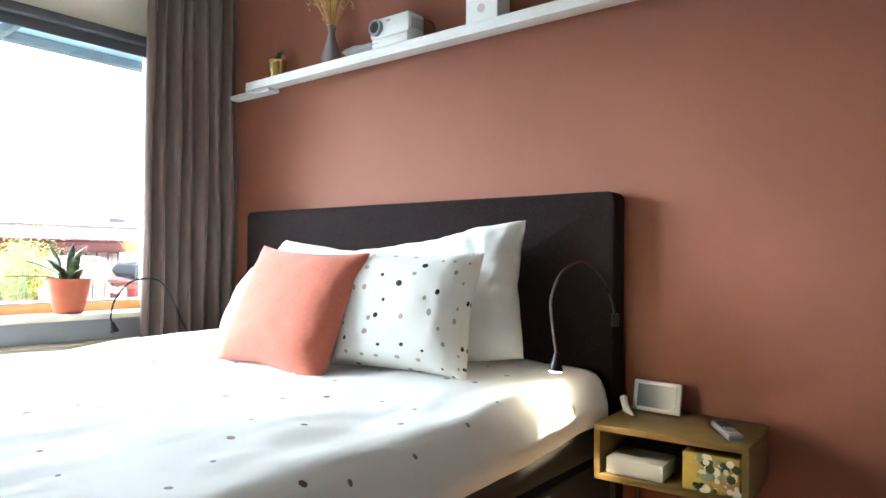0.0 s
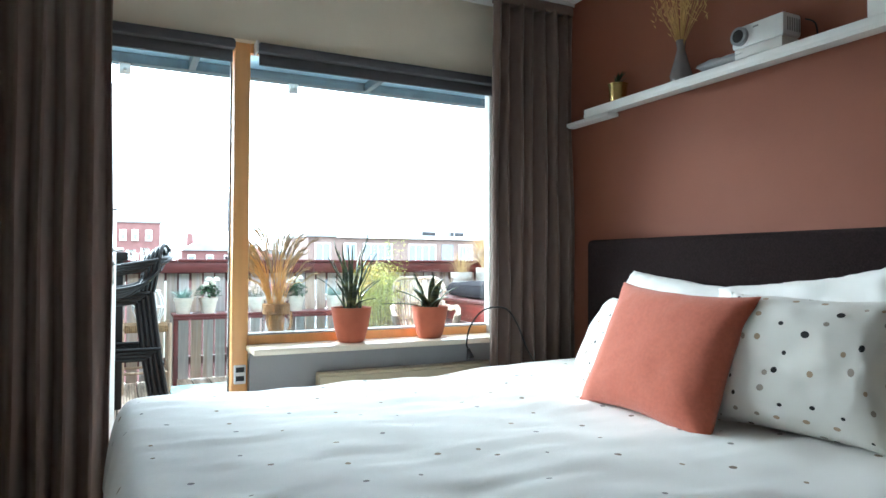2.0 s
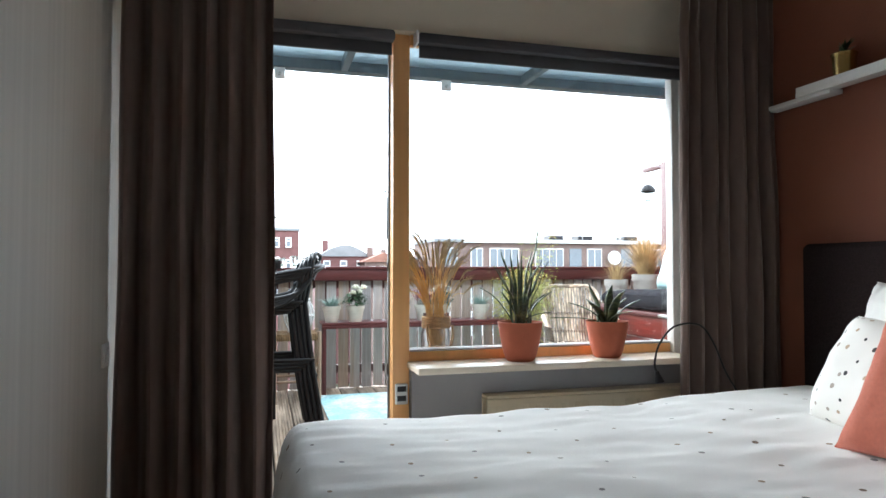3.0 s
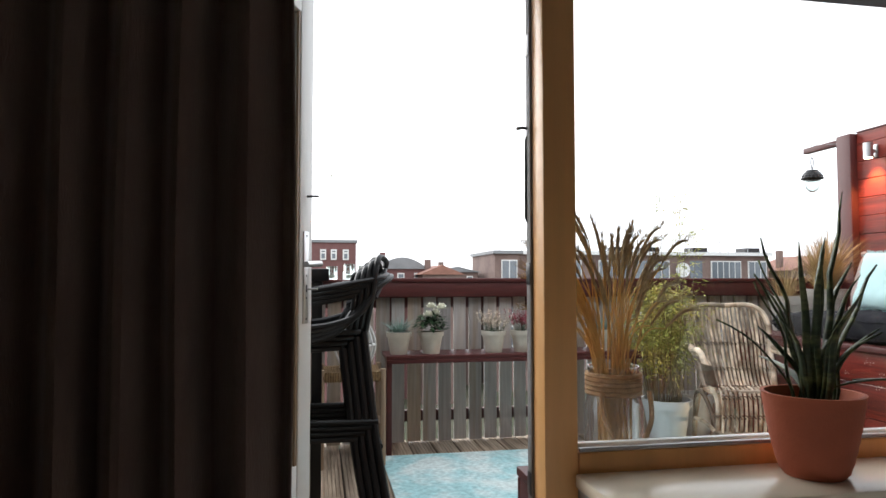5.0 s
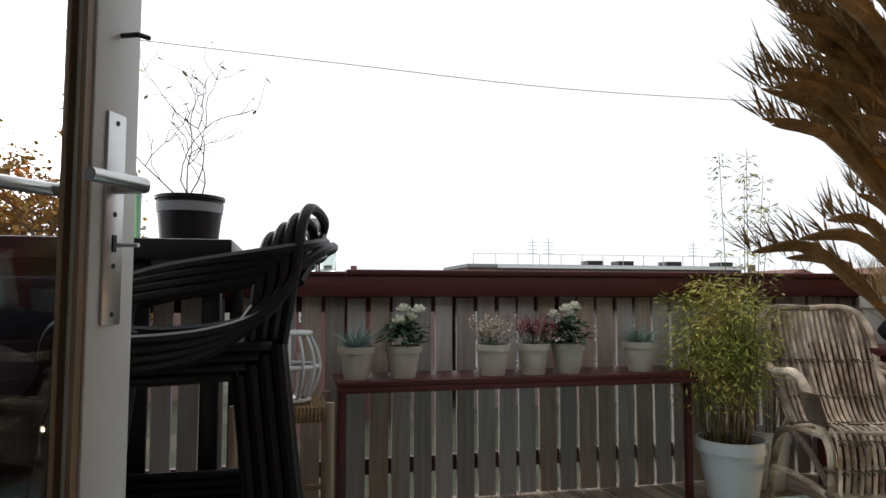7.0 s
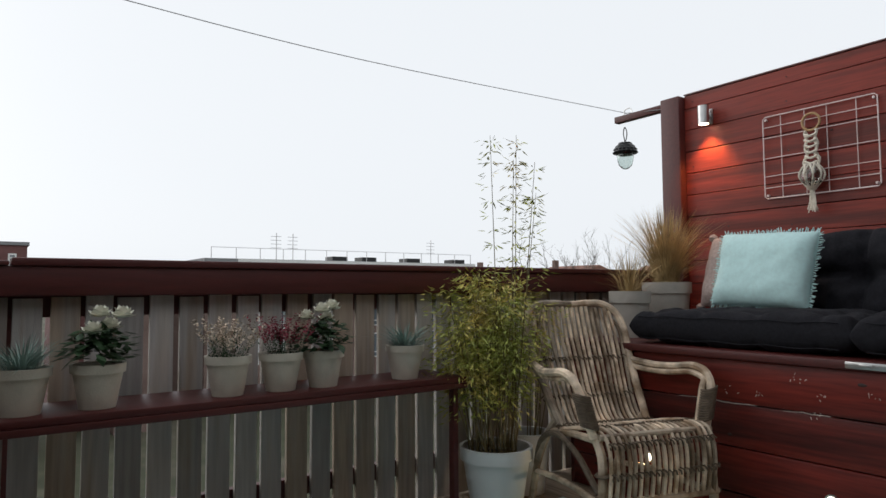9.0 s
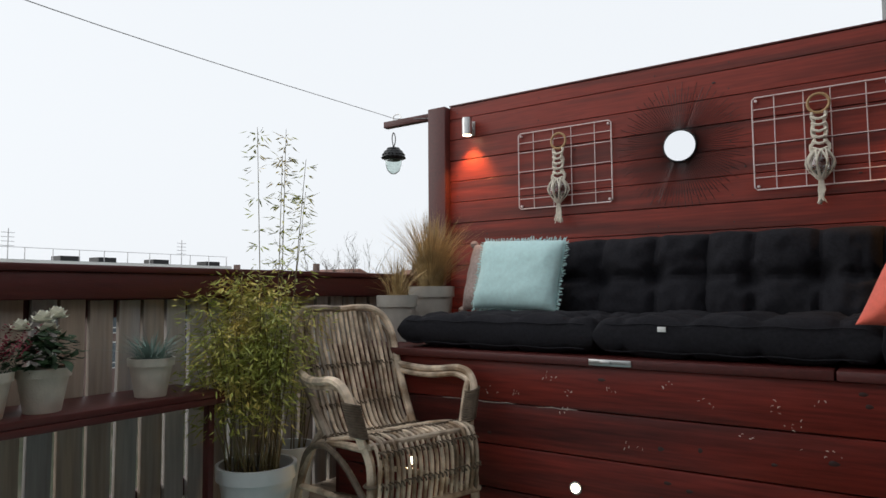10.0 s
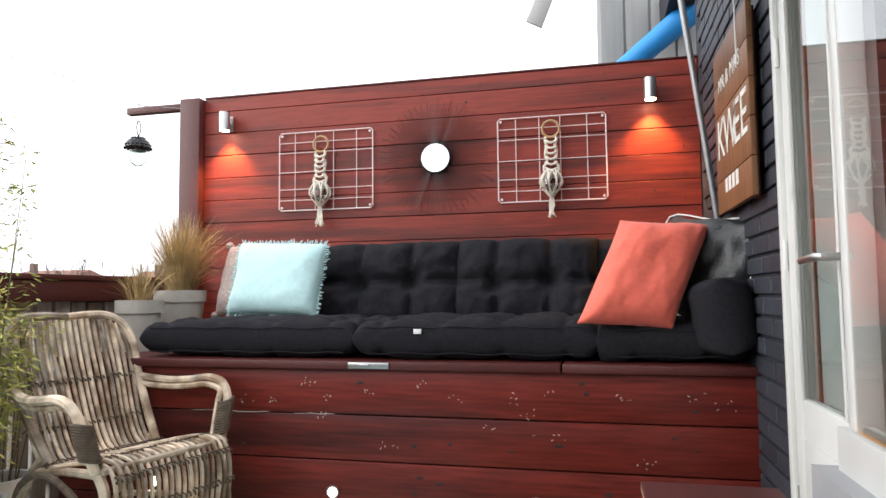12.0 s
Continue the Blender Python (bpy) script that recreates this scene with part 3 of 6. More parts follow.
for cx, cz, n in ((-5.22, 0.645, 7), (-5.12, 0.60, 5), (-4.98, 0.63, 5), (-4.62, 0.60, 4), (-4.42, 0.60, 6), (-4.36, 0.555, 6), (-4.30, 0.63, 3), (-4.50, 0.50, 5), (-3.80, 0.62, 4), (-5.50, 0.58, 6), (-5.35, 0.575, 5), (-3.86, 0.33, 5), (-5.15, 0.53, 5), (-4.05, 0.62, 6), (-3.72, 0.60, 5), (-4.28, 0.47, 5), (-4.75, 0.66, 5), (-3.95, 0.40, 7), (-4.9, 0.42, 5)):
    for k in range(n):
        x, z, a = cx + rng.gauss(0, 0.02), cz + rng.gauss(0, 0.01), rng.uniform(-1.5, 1.5)
        l_ = rng.uniform(0.002, 0.011)
        part("scratch", T([(x, BY + 0.0006, z), (x + l_ * math.cos(a) * 0.5, BY - 0.0002, z + l_ * math.sin(a) * 0.5 + 0.002), (x + l_ * math.cos(a), BY + 0.0006, z + l_ * math.sin(a))], rng.uniform(0.0007, 0.0019), 4), M_SCUFF, bench)

for x0_, n in ((-5.70, 11), (-5.26, 6)):
    part("crack", T([(x0_ + 0.034 * k, BY - 0.0006, 0.5325 + rng.uniform(-0.0025, 0.0025)) for k in range(n)], [rng.uniform(0.0004, 0.0016) for k in range(n)], 5), M_SCUFF, bench, "pale splintered board edge")


def knot(x, y, z, w, h, parent):
    """A flat oval knot on a board that faces -y."""
    bm = bmesh.new()
    vs = [bm.verts.new((x + w * math.cos(a) * (1 + 0.15 * math.sin(3 * a + x)), y, z + h * math.sin(a))) for a in (2 * math.pi * k / 12 for k in range(12))]
    top = [bm.verts.new((x + 0.6 * w * math.cos(a), y - 0.0012, z + 0.6 * h * math.sin(a))) for a in (2 * math.pi * k / 12 for k in range(12))]
    for k in range(12):
        bm.faces.new((vs[k], vs[(k + 1) % 12], top[(k + 1) % 12], top[k]))
    bm.faces.new(top)
    part("knot", bm, M_KNOT, parent)


for k in range(26):
    knot(rng.uniform(-6.2, -3.7), BY - 0.0002, rng.choice((0.11, 0.275, 0.45, 0.62)) + rng.uniform(-0.05, 0.05), rng.uniform(0.006, 0.016), rng.uniform(0.004, 0.009), bench)
latch = part("hasp", B(-5.03, -4.87, BY - 0.031, BY - 0.0255, 0.708, 0.731, 0.002), M_STEEL, bench, "worn steel hasp plate")
part("pin", B(-4.985, -4.945, BY - 0.037, BY - 0.0312, 0.712, 0.727, 0.002), M_STEEL, bench)
part("floor_grate", B(-4.12, -3.66, BY - 0.02, BY - 0.001, 0.10, 0.275, 0.004), M_ALU, bench, "grey metal vent plate")
for x in (-5.86, -5.10, -4.34):
    sp = thing("spotlight", "small round warm spotlight set in the bench front", "light", group="spotlights in the bench front")
    part("ring", T([(x, BY - 0.001, 0.245), (x, BY - 0.008, 0.245)], 0.024, 16), M_STEEL, sp)
    part("lens", T([(x, BY - 0.0082, 0.245), (x, BY - 0.011, 0.245)], 0.017, 16), M_LEDSPOT, sp)


def pillow(w, h, t, nu=26, seed=0, sag=0.05, wrinkle=0.006, power=0.55, uv=None, tufts=None, dip=0.6, crease=0.0, expo=4):
    """A stuffed cushion in its x-z plane, thickness along y, centre at the origin, with pinched corners and soft wrinkles."""
    bm = bmesh.new()
    off = Vector((seed * 3.1, seed * 1.7, 0))

    def shape(side):
        def f(a, b):
            u, v = a * 2 - 1, b * 2 - 1
            u, v = u * (1.4 - 0.4 * u * u), v * (1.4 - 0.4 * v * v)
            x = u * w / 2 * (1 - sag * (1 - v * v) * abs(u))
            z = v * h / 2 * (1 - sag * (1 - u * u) * abs(v))
            th = t / 2 * max(0.0, (1 - abs(u) ** expo) * (1 - abs(v) ** expo)) ** power
            if tufts:
                k = 1.0
                for tu, tv in tufts:
                    q = ((u - tu) * w / 2) ** 2 + ((v - tv) * h / 2) ** 2
                    k = min(k, 1 - dip * math.exp(-q / 0.0035))
                    k = min(k, 1 - crease * math.exp(-((u - tu) * w / 2) ** 2 / 0.0005), 1 - crease * math.exp(-((v - tv) * h / 2) ** 2 / 0.0005))
                th *= k
            q = Vector((x * 5, side * 2.0, z * 5)) + off
            d = noise.noise(q) * wrinkle * 2 + noise.noise(q * 3.1) * wrinkle + noise.noise(Vector((q.x * 9, q.y, q.z * 4))) * wrinkle * 0.55
            th += d * (th > 0.004)
            e = noise.noise(Vector((x * 5, 0, z * 5)) + off) * wrinkle
            return (x + e, side * th, z + e)
        return f
    sheet(bm, nu, nu, shape(-1), uv), sheet(bm, nu, nu, shape(1), uv)
    bmesh.ops.remove_doubles(bm, verts=bm.verts, dist=0.0008)
    return bm


def lean(x, y, z, back, turn, roll=0):
    """Pose of a cushion that stands at a place, leant back and turned about the upright."""
    return Matrix.Translation((x, y, z)) @ pose(0, 0, 0, 0, 0, turn) @ pose(0, 0, 0, -back, 0, 0) @ pose(0, 0, 0, 0, roll, 0)


# ---- the bed ----
bed = thing("bed", "dark box-spring bed with a tall upholstered headboard", "bed")


def headboard():
    bm = B(-3.08, -1.0, 2.252, 2.352, 0.0, 1.183)
    up = [e for e in bm.edges if abs(e.verts[0].co.x - e.verts[1].co.x) < 1e-4 and abs(e.verts[0].co.z - e.verts[1].co.z) < 1e-4 and e.verts[0].co.z > 1]
    bmesh.ops.bevel(bm, geom=up, offset=0.03, segments=5, affect="EDGES", profile=0.5)
    rim = [e for e in bm.edges if len(e.link_faces) == 2 and e.calc_face_angle() > 1.2]
    bmesh.ops.bevel(bm, geom=rim, offset=0.015, segments=2, affect="EDGES", profile=0.5)
    return bm


part("headboard", headboard(), M_HEAD, bed, "dark brown woven headboard")
part("base", B(-3.03, -1.0, 0.10, 2.248, 0.06, 0.30, 0.02), M_BOX, bed)
part("mattress", B(-3.03, -1.0, 0.10, 2.248, 0.305, 0.50, 0.04), M_BOX, bed)
for x in (-2.95, -1.08):
    for y in (0.2, 2.15):
        part("leg", T([(x, y, 0.0), (x, y, 0.062)], 0.025, 10), M_BLACKMETAL, bed)


def duvet():
    bm = bmesh.new()
    x0, x1, y0, y1 = -3.16, -0.935, -0.09, 2.16

    def f(u, v):
        x, y = x0 + (x1 - x0) * u, y0 + (y1 - y0) * v
        q = Vector((x * 2.2, y * 2.2, 0))
        puff = 0.016 * noise.noise(q) + 0.008 * noise.noise(q * 2.7 + Vector((4, 2, 1))) + 0.007 * noise.noise(Vector((x * 16, y * 5, 3)))
        z = 0.56 + puff + 0.035 * min(1, max(0, (y - 1.3) / 0.8))
        kl, kf = (max(0.0, 0.2 - e) / 0.2 for e in (x - x0, y - y0))
        kr = max(0.0, 0.13 - (x1 - x)) / 0.13
        z -= min(0.35, 0.27 * (kl ** 2.2 + kf ** 2.2) + 0.16 * kr ** 2.4)
        wave = 0.014 * noise.noise(Vector((x * 6, y * 6, 7)))
        x += (0.10 * kl ** 1.6 + wave * kl) - (0.035 * kr ** 4 + wave * kr)
        y += 0.10 * kf ** 1.6 + wave * kf
        return (x, y, z)
    rows = sheet(bm, 110, 100, f, (x1 - x0, y1 - y0))
    return bm


dv = solid("duvet", duvet(), M_DUVET, "rumpled white duvet with small brown dots on the bed", "duvet")
sd = dv.modifiers.new("thickness", "SOLIDIFY")
sd.thickness, sd.offset = 0.03, -1

solid("pillow", pillow(0.80, 0.50, 0.2, 52, 4, 0.08, 0.010), M_WHITEPIL, "large plain white pillow leant on the headboard", "pillow", lean(-1.63, 2.03, 0.80, 20, 4, -9))
solid("pillow", pillow(0.76, 0.46, 0.2, 52, 5, 0.08, 0.010), M_WHITEPIL, "large plain white pillow leant on the headboard", "pillow", lean(-2.30, 2.05, 0.79, 24, -4, 5))
solid("pillow", pillow(0.52, 0.41, 0.18, 44, seed=6, wrinkle=0.006, sag=0.08, uv=(0.5, 0.4)), M_DOTPIL, "white pillow with black and beige dots", "pillow", lean(-1.525, 1.79, 0.775, 16, 10, 1))
solid("pillow", pillow(0.50, 0.38, 0.17, seed=9, wrinkle=0.006, uv=(0.5, 0.4)), M_DOTPIL, "white pillow with black and beige dots behind the terracotta one", "pillow", lean(-2.30, 1.80, 0.74, 28, -14, 2))
solid("cushion", pillow(0.60, 0.47, 0.15, 44, seed=7, wrinkle=0.004, sag=0.11), M_CORAL, "square terracotta linen cushion on the bed", "cushion", lean(-1.95, 1.655, 0.765, 24, 0, 3))

# ---- curtains ----


def curtain(y0, y1, x, z0, z1, folds, seed, deep=0.045):
    bm = bmesh.new()
    rng = random.Random(seed)
    ph = [rng.uniform(-0.5, 0.5) for _ in range(folds + 2)]

    def f(u, v):
        a = u * folds
        i = int(a)
        w = ph[i] * (1 - (a - i)) + ph[min(i + 1, folds)] * (a - i)
        swing = math.sin(2 * math.pi * a + w)
        z = z0 + (z1 - z0) * v
        tight = 1 - 0.35 * v
        wob = 0.012 * noise.noise(Vector((u * 7, z * 1.3, seed)))
        spread = 1 + 0.05 * (1 - v)
        yc = (y0 + y1) / 2
        return (x + deep * tight * swing + wob, yc + (y0 + (y1 - y0) * u - yc) * spread * (0.97 if v > 0.9 else 1) + wob, z)
    sheet(bm, folds * 12, 26, f)
    return bm


for y0, y1, k, s in ((-0.52, 0.01, 6, 2), (1.815, 2.345, 7, 5)):
    c = thing("curtain", "floor-length grey-brown curtain hung in soft folds", "curtain", group="curtains of the bedroom")
    cl = part("cloth", curtain(y0, y1, -3.32, 0.02, 2.47, k, s, 0.036), M_CURTAIN, c)
    cm = cl.modifiers.new("thickness", "SOLIDIFY")
    cm.thickness = 0.004
    part("header_tape", B(-3.345, -3.295, y0 + 0.01, y1 - 0.01, 2.455, 2.515, 0.008), M_CURTAIN, c)
rail = thing("curtain_rail", "white curtain rail under the ceiling", "curtain rail")
part("track", B(-3.335, -3.305, YS + 0.01, YN - 0.01, 2.516, 2.538, 0.003), M_PLASTICW, rail)

# ---- bedroom things ----
ns = thing("nightstand", "olive-brown wooden nightstand with an open compartment beside the bed", "nightstand", pose(-0.955, 2.02, 0, 0, 0, 4))
part("top", B(0, 0.43, 0, 0.335, 0.437, 0.455, 0.002), M_NIGHT, ns)
part("bottom", B(0, 0.43, 0, 0.335, 0.292, 0.31, 0.002), M_NIGHT, ns)
part("side_panel", B(0, 0.018, 0, 0.335, 0.3105, 0.4365), M_NIGHT, ns)
part("side_panel", B(0.412, 0.43, 0, 0.335, 0.3105, 0.4365), M_NIGHT, ns)
part("back", B(0.0185, 0.4115, 0.32, 0.334, 0.3105, 0.4365), M_NIGHT, ns)
for x, y in ((0.04, 0.05), (0.39, 0.05), (0.04, 0.29), (0.39, 0.29)):
    part("leg", T([(x, y, 0.292), (x, y, 0.0)], 0.008, 8), M_BLACKMETAL, ns)
nsm = ns.matrix_world
solid("box", B(0.03, 0.20, 0.02, 0.16, 0.310, 0.358, 0.004), M_PLASTICW, "flat white cardboard box in the nightstand", "box", nsm)
fl = thing("flower_box", "small keepsake box with painted flowers", "box", nsm)
part("body", B(0.255, 0.405, 0.015, 0.10, 0.310, 0.415, 0.004), M_MUSTARD, fl)
rng = random.Random(8)
for i in range(60):
    x, z = rng.uniform(0.285, 0.40), rng.uniform(0.315, 0.41)
    c = rng.choice([M_PETAL, M_PETAL, M_PETAL, M_FESCUE, M_LEAF, M_STRAW])
    part("flower", T([(x, 0.0148, z), (x, 0.0135 - 0.0002 * (i % 4), z)], rng.uniform(0.006, 0.013), 7), c, fl)
hub = thing("smart_display", "small white smart display on a stand", "tablet", nsm @ pose(0.03, 0.25, 0.4552, 0, 0, -6))
bz = part("body", B(0, 0.16, 0, 0.012, 0.004, 0.103, 0.005), M_PLASTICW, hub)
sc_ = part("screen", B(0.016, 0.144, -0.0012, 0.0, 0.018, 0.09), M_SCREEN, hub)
part("foot", B(0.03, 0.13, 0.0125, 0.06, 0.0, 0.05, 0.012), M_PLASTICW, hub)
for o in hub.children:
    o.rotation_euler = (radians(-12), 0, 0)
rem = thing("remote_control", "grey handset lying on the nightstand", "remote control", nsm @ pose(0.35, 0.12, 0.4552, 0, 0, -62))
part("body", B(-0.085, 0.085, -0.022, 0.022, 0, 0.02, 0.008), M_PLASTICG, rem)
part("display", B(0.02, 0.06, -0.015, 0.015, 0.0195, 0.0212, 0.001), M_STEEL, rem)
for i in range(3):
    for j in range(3):
        part("button", B(-0.06 + i * 0.022, -0.047 + i * 0.022, -0.015 + j * 0.011, -0.007 + j * 0.011, 0.0195, 0.0215), M_DARK, rem)
cab = solid("cable", T([(-0.955, 2.235, 0.5), (-0.93, 2.2, 0.47), (-0.90, 2.18, 0.462)], [0.012, 0.011, 0.004], 8), M_PLASTICW, "white plug and cable behind the nightstand", "cable")


def gooseneck(points, head_to, lit):
    g = thing("reading_lamp", "black and chrome gooseneck reading lamp on the headboard" if lit else "switched-off black gooseneck reading lamp", "lamp", group="reading lamps of the bed")
    pts = spline(points, 5)
    n = len(pts)
    part("arm", tube(bmesh.new(), pts, 0.0045, 8), M_CHROME if lit else M_BLACKMETAL, g)
    a = Vector(points[-1])
    d = (Vector(head_to) - a).normalized()
    part("head", tube(bmesh.new(), [a - d * 0.004, a + d * 0.012, a + d * 0.045], [0.008, 0.011, 0.021], 14), M_BLACKMETAL, g)
    if lit:
        part("bulb", tube(bmesh.new(), [a + d * 0.0455, a + d * 0.048], 0.017, 12), M_BULB, g)
        lamp("reading_lamp_light", "SPOT", a + d * 0.055, a + d * 0.3, 6, WARM, 0.012, 78)
    bpt = Vector(points[0])
    part("base", tube(bmesh.new(), [bpt + Vector((0.0, 0.0, -0.03)), bpt + Vector((0, 0, 0.012))], 0.012, 10), M_BLACKMETAL, g)
    return g


gooseneck([(-0.985, 2.235, 0.76), (-0.985, 2.17, 0.86), (-0.985, 2.02, 0.94), (-0.985, 1.88, 0.92), (-0.985, 1.81, 0.85), (-0.985, 1.81, 0.78), (-0.985, 1.84, 0.68)], (-0.998, 1.84, 0.5), True)
gooseneck([(-3.10, 2.13, 0.40), (-3.19, 2.06, 0.47), (-3.24, 1.99, 0.60), (-3.25, 1.93, 0.74), (-3.25, 1.855, 0.825), (-3.255, 1.73, 0.82), (-3.26, 1.655, 0.74), (-3.255, 1.63, 0.655), (-3.245, 1.635, 0.625)], (-3.225, 1.66, 0.5), False)

ledge = thing("picture_ledge", "long white floating shelf above the headboard", "shelf")
part("board", B(-3.085, -0.2, 2.238, 2.352, 1.845, 1.872, 0.003), M_WHITE, ledge)
part("lip", B(-3.085, -0.2, 2.2375, 2.25, 1.828, 1.845), M_WHITE, ledge)
l2 = thing("picture_ledge", "short white shelf end beside the curtain", "shelf")
part("board", B(-3.32, -2.95, 2.285, 2.356, 1.822, 1.842, 0.003), M_WHITE, l2)
SZ = 1.8725


def pot(r_top, r_base, h, rim, wall=0.006, rim_out=0.006):
    return [(r_base, 0), (r_base + (r_top - r_base) * (1 - rim / h) - 0.001, h - rim), (r_top + rim_out * 0.2, h - rim + 0.001), (r_top + rim_out * 0.4, h), (r_top - wall, h),
            (r_top - wall - 0.004, h - rim), (r_base - wall * 0.5, 0.01)]


def blade(bm, base, out, height, w, bend, steps=6, twist=0.0):
    """A tapering leaf blade that rises from base and bends outwards."""
    side = Vector((-out.y, out.x, 0))
    prev = None
    for i in range(steps + 1):
        t = i / steps
        c = base + out * (bend * t * t) + Vector((0, 0, height * (t - 0.28 * abs(bend) / max(height, 0.01) * t * t)))
        ww = w * math.sin(math.pi * min(1, 0.16 + t * 0.84)) ** 0.8
        s = side * math.cos(twist * t) + out * math.sin(twist * t)
        cur = (bm.verts.new(c - s * ww / 2), bm.verts.new(c + s * ww / 2))
        if prev:
            bm.faces.new((prev[0], prev[1], cur[1], cur[0]))
        prev = cur
    return bm


def leaf_card(bm, c, d, n, length, w, fold=0.25):
    """One pointed leaf with a folded midrib."""
    d = d.normalized()
    s = d.cross(n)
    if s.length < 1e-3:
        s = Vector((1, 0, 0))
    s.normalize()
    n2 = s.cross(d)
    a, b = bm.verts.new(c), bm.verts.new(c + d * length)
    m = bm.verts.new(c + d * length * 0.45 - n2 * w * fold)
    l, r = bm.verts.new(c + d * length * 0.42 + s * w / 2), bm.verts.new(c + d * length * 0.42 - s * w / 2)
    bm.faces.new((a, m, l)), bm.faces.new((m, b, l)), bm.faces.new((a, r, m)), bm.faces.new((r, b, m))


rng = random.Random(11)
gp = thing("potted_succulent", "small spiky succulent in a gold pot", "potted plant", pose(-2.88, 2.29, SZ))
part("pot", lathe(pot(0.048, 0.041, 0.092, 0.01)), M_BRASS, gp)
part("soil", lathe([(0.0, 0.075), (0.041, 0.075), (0.036, 0.081)], 16), M_SOIL, gp)
bm = bmesh.new()
for i in range(22):
    a = rng.uniform(0, 6.28)
    blade(bm, Vector((0, 0, 0.078)), Vector((math.cos(a), math.sin(a), 0)), rng.uniform(0.04, 0.085), 0.016, rng.uniform(0.01, 0.05), 4)
tagged(part("leaves", bm, M_LEAF, gp), kind="stuff")
va = thing("bud_vase", "smoked glass vase with dried grass stems", "vase", pose(-2.47, 2.295, SZ))
part("glass", lathe([(0.045, 0), (0.05, 0.03), (0.033, 0.09), (0.017, 0.15), (0.022, 0.19), (0.019, 0.19), (0.014, 0.15), (0.028, 0.09), (0.044, 0.03), (0.0, 0.012)], 20), M_GREYGLASS, va)
bm = bmesh.new()
for i in range(40):
    a, sp = rng.uniform(0, 6.28), rng.uniform(0.02, 0.16)
    top = Vector((math.cos(a) * sp, math.sin(a) * sp * 0.35 - 0.01, rng.uniform(0.3, 0.46)))
    tube(bm, spline([(0, 0, 0.02), (top.x * 0.15, top.y * 0.15, 0.18), top], 3), [0.0012] * 7, 4)
    for k in range(4):
        leaf_card(bm, top - Vector((0, 0, 0.03 * k)), Vector((rng.uniform(-1, 1), rng.uniform(-0.5, 0.3), 0.8)), Vector((0, 1, 0)), 0.03, 0.006)
tagged(part("dried_stems", bm, M_STEM, va), kind="stuff")
pr = thing("projector", "small white video projector on the shelf", "projector", pose(-2.02, 2.29, SZ + 0.028, 0, 0, 0))
part("body", B(-0.13, 0.10, -0.055, 0.05, 0.012, 0.10, 0.012), M_PLASTICW, pr)
part("lens_ring", T([(-0.085, -0.054, 0.056), (-0.085, -0.072, 0.056), (-0.085, -0.0725, 0.056)], [0.036, 0.036, 0.026], 20), M_PLASTICG, pr)
part("lens", T([(-0.085, -0.0685, 0.056), (-0.085, -0.073, 0.056), (-0.085, -0.076, 0.056)], [0.026, 0.025, 0.001], 20), M_DARK, pr)
part("logo_bar", B(-0.03, -0.005, -0.0565, -0.0552, 0.075, 0.082), M_PLASTICG, pr)
for i in range(6):
    part("vent_slot", B(0.1003, 0.1015, -0.035 + i * 0.013, -0.029 + i * 0.013, 0.03, 0.08), M_PLASTICG, pr)
part("focus_wheel", T([(0.0, 0.0, 0.1002), (0.0, 0.0, 0.112)], 0.011, 12), M_DARK, pr)
part("foot", B(-0.12, 0.09, -0.05, 0.045, -0.0275, 0.0118, 0.004), M_WHITE, pr)
solid("cloth", pillow(0.24, 0.11, 0.05, 12, 3), M_PLASTICG, "folded grey cloth under the projector", "cloth", pose(-2.22, 2.295, SZ + 0.022, 90, 0, 0))
lb = thing("white_lantern", "small white wooden box lantern with a cut-out", "lantern", pose(-1.55, 2.29, SZ))
part("body", B(-0.075, 0.075, -0.045, 0.045, 0, 0.16, 0.004), M_WHITE, lb)
part("cutout", T([(0.0, -0.0452, 0.05), (0.0, -0.0465, 0.05)], 0.018, 12), M_CREAMPOT, lb)
cb = solid("cable", T(spline([(-1.91, 2.345, SZ + 0.11), (-1.87, 2.345, SZ + 0.08), (-1.86, 2.345, SZ + 0.004)], 4), 0.003, 6), M_DARK, "black power cable of the projector", "cable")

rad = thing("radiator", "cream panel radiator under the window sill", "radiator")
part("front_panel", B(-3.485, -3.465, 0.93, 2.0, 0.12, 0.50, 0.006), M_RAD, rad)
part("back_panel", B(-3.545, -3.53, 0.93, 2.0, 0.12, 0.50, 0.004), M_RAD, rad)
part("top_grille", B(-3.545, -3.465, 0.93, 2.0, 0.5005, 0.515, 0.004), M_RAD, rad)
for i in range(16):
    part("groove", B(-3.4655, -3.462, 0.97 + i * 0.064, 1.0 + i * 0.064, 0.15, 0.47, 0.001), M_RAD, rad)
part("pipe", T([(-3.51, 1.0, 0.12), (-3.51, 1.0, 0.0)], 0.009, 8), M_RAD, rad)
part("bracket", B(-3.56, -3.545, 1.1, 1.14, 0.3, 0.4), M_RAD, rad)
so = thing("wall_socket", "white double wall socket beside the window", "socket")
part("plate", B(-3.605, -3.585, 0.545, 0.60, 0.475, 0.565, 0.004), M_PLASTICW, so)
for z in (0.49, 0.532):
    part("insert", B(-3.585, -3.583, 0.553, 0.592, z, z + 0.024), M_DARK, so)
sw = thing("light_switch", "white light switch on the pale wall", "switch")
part("plate", B(-3.26, -3.18, YS, YS + 0.01, 0.74, 0.82, 0.003), M_PLASTICW, sw)
part("rocker", B(-3.245, -3.195, YS + 0.01, YS + 0.014, 0.755, 0.805, 0.002), M_PLASTICW, sw)
rng = random.Random(12)


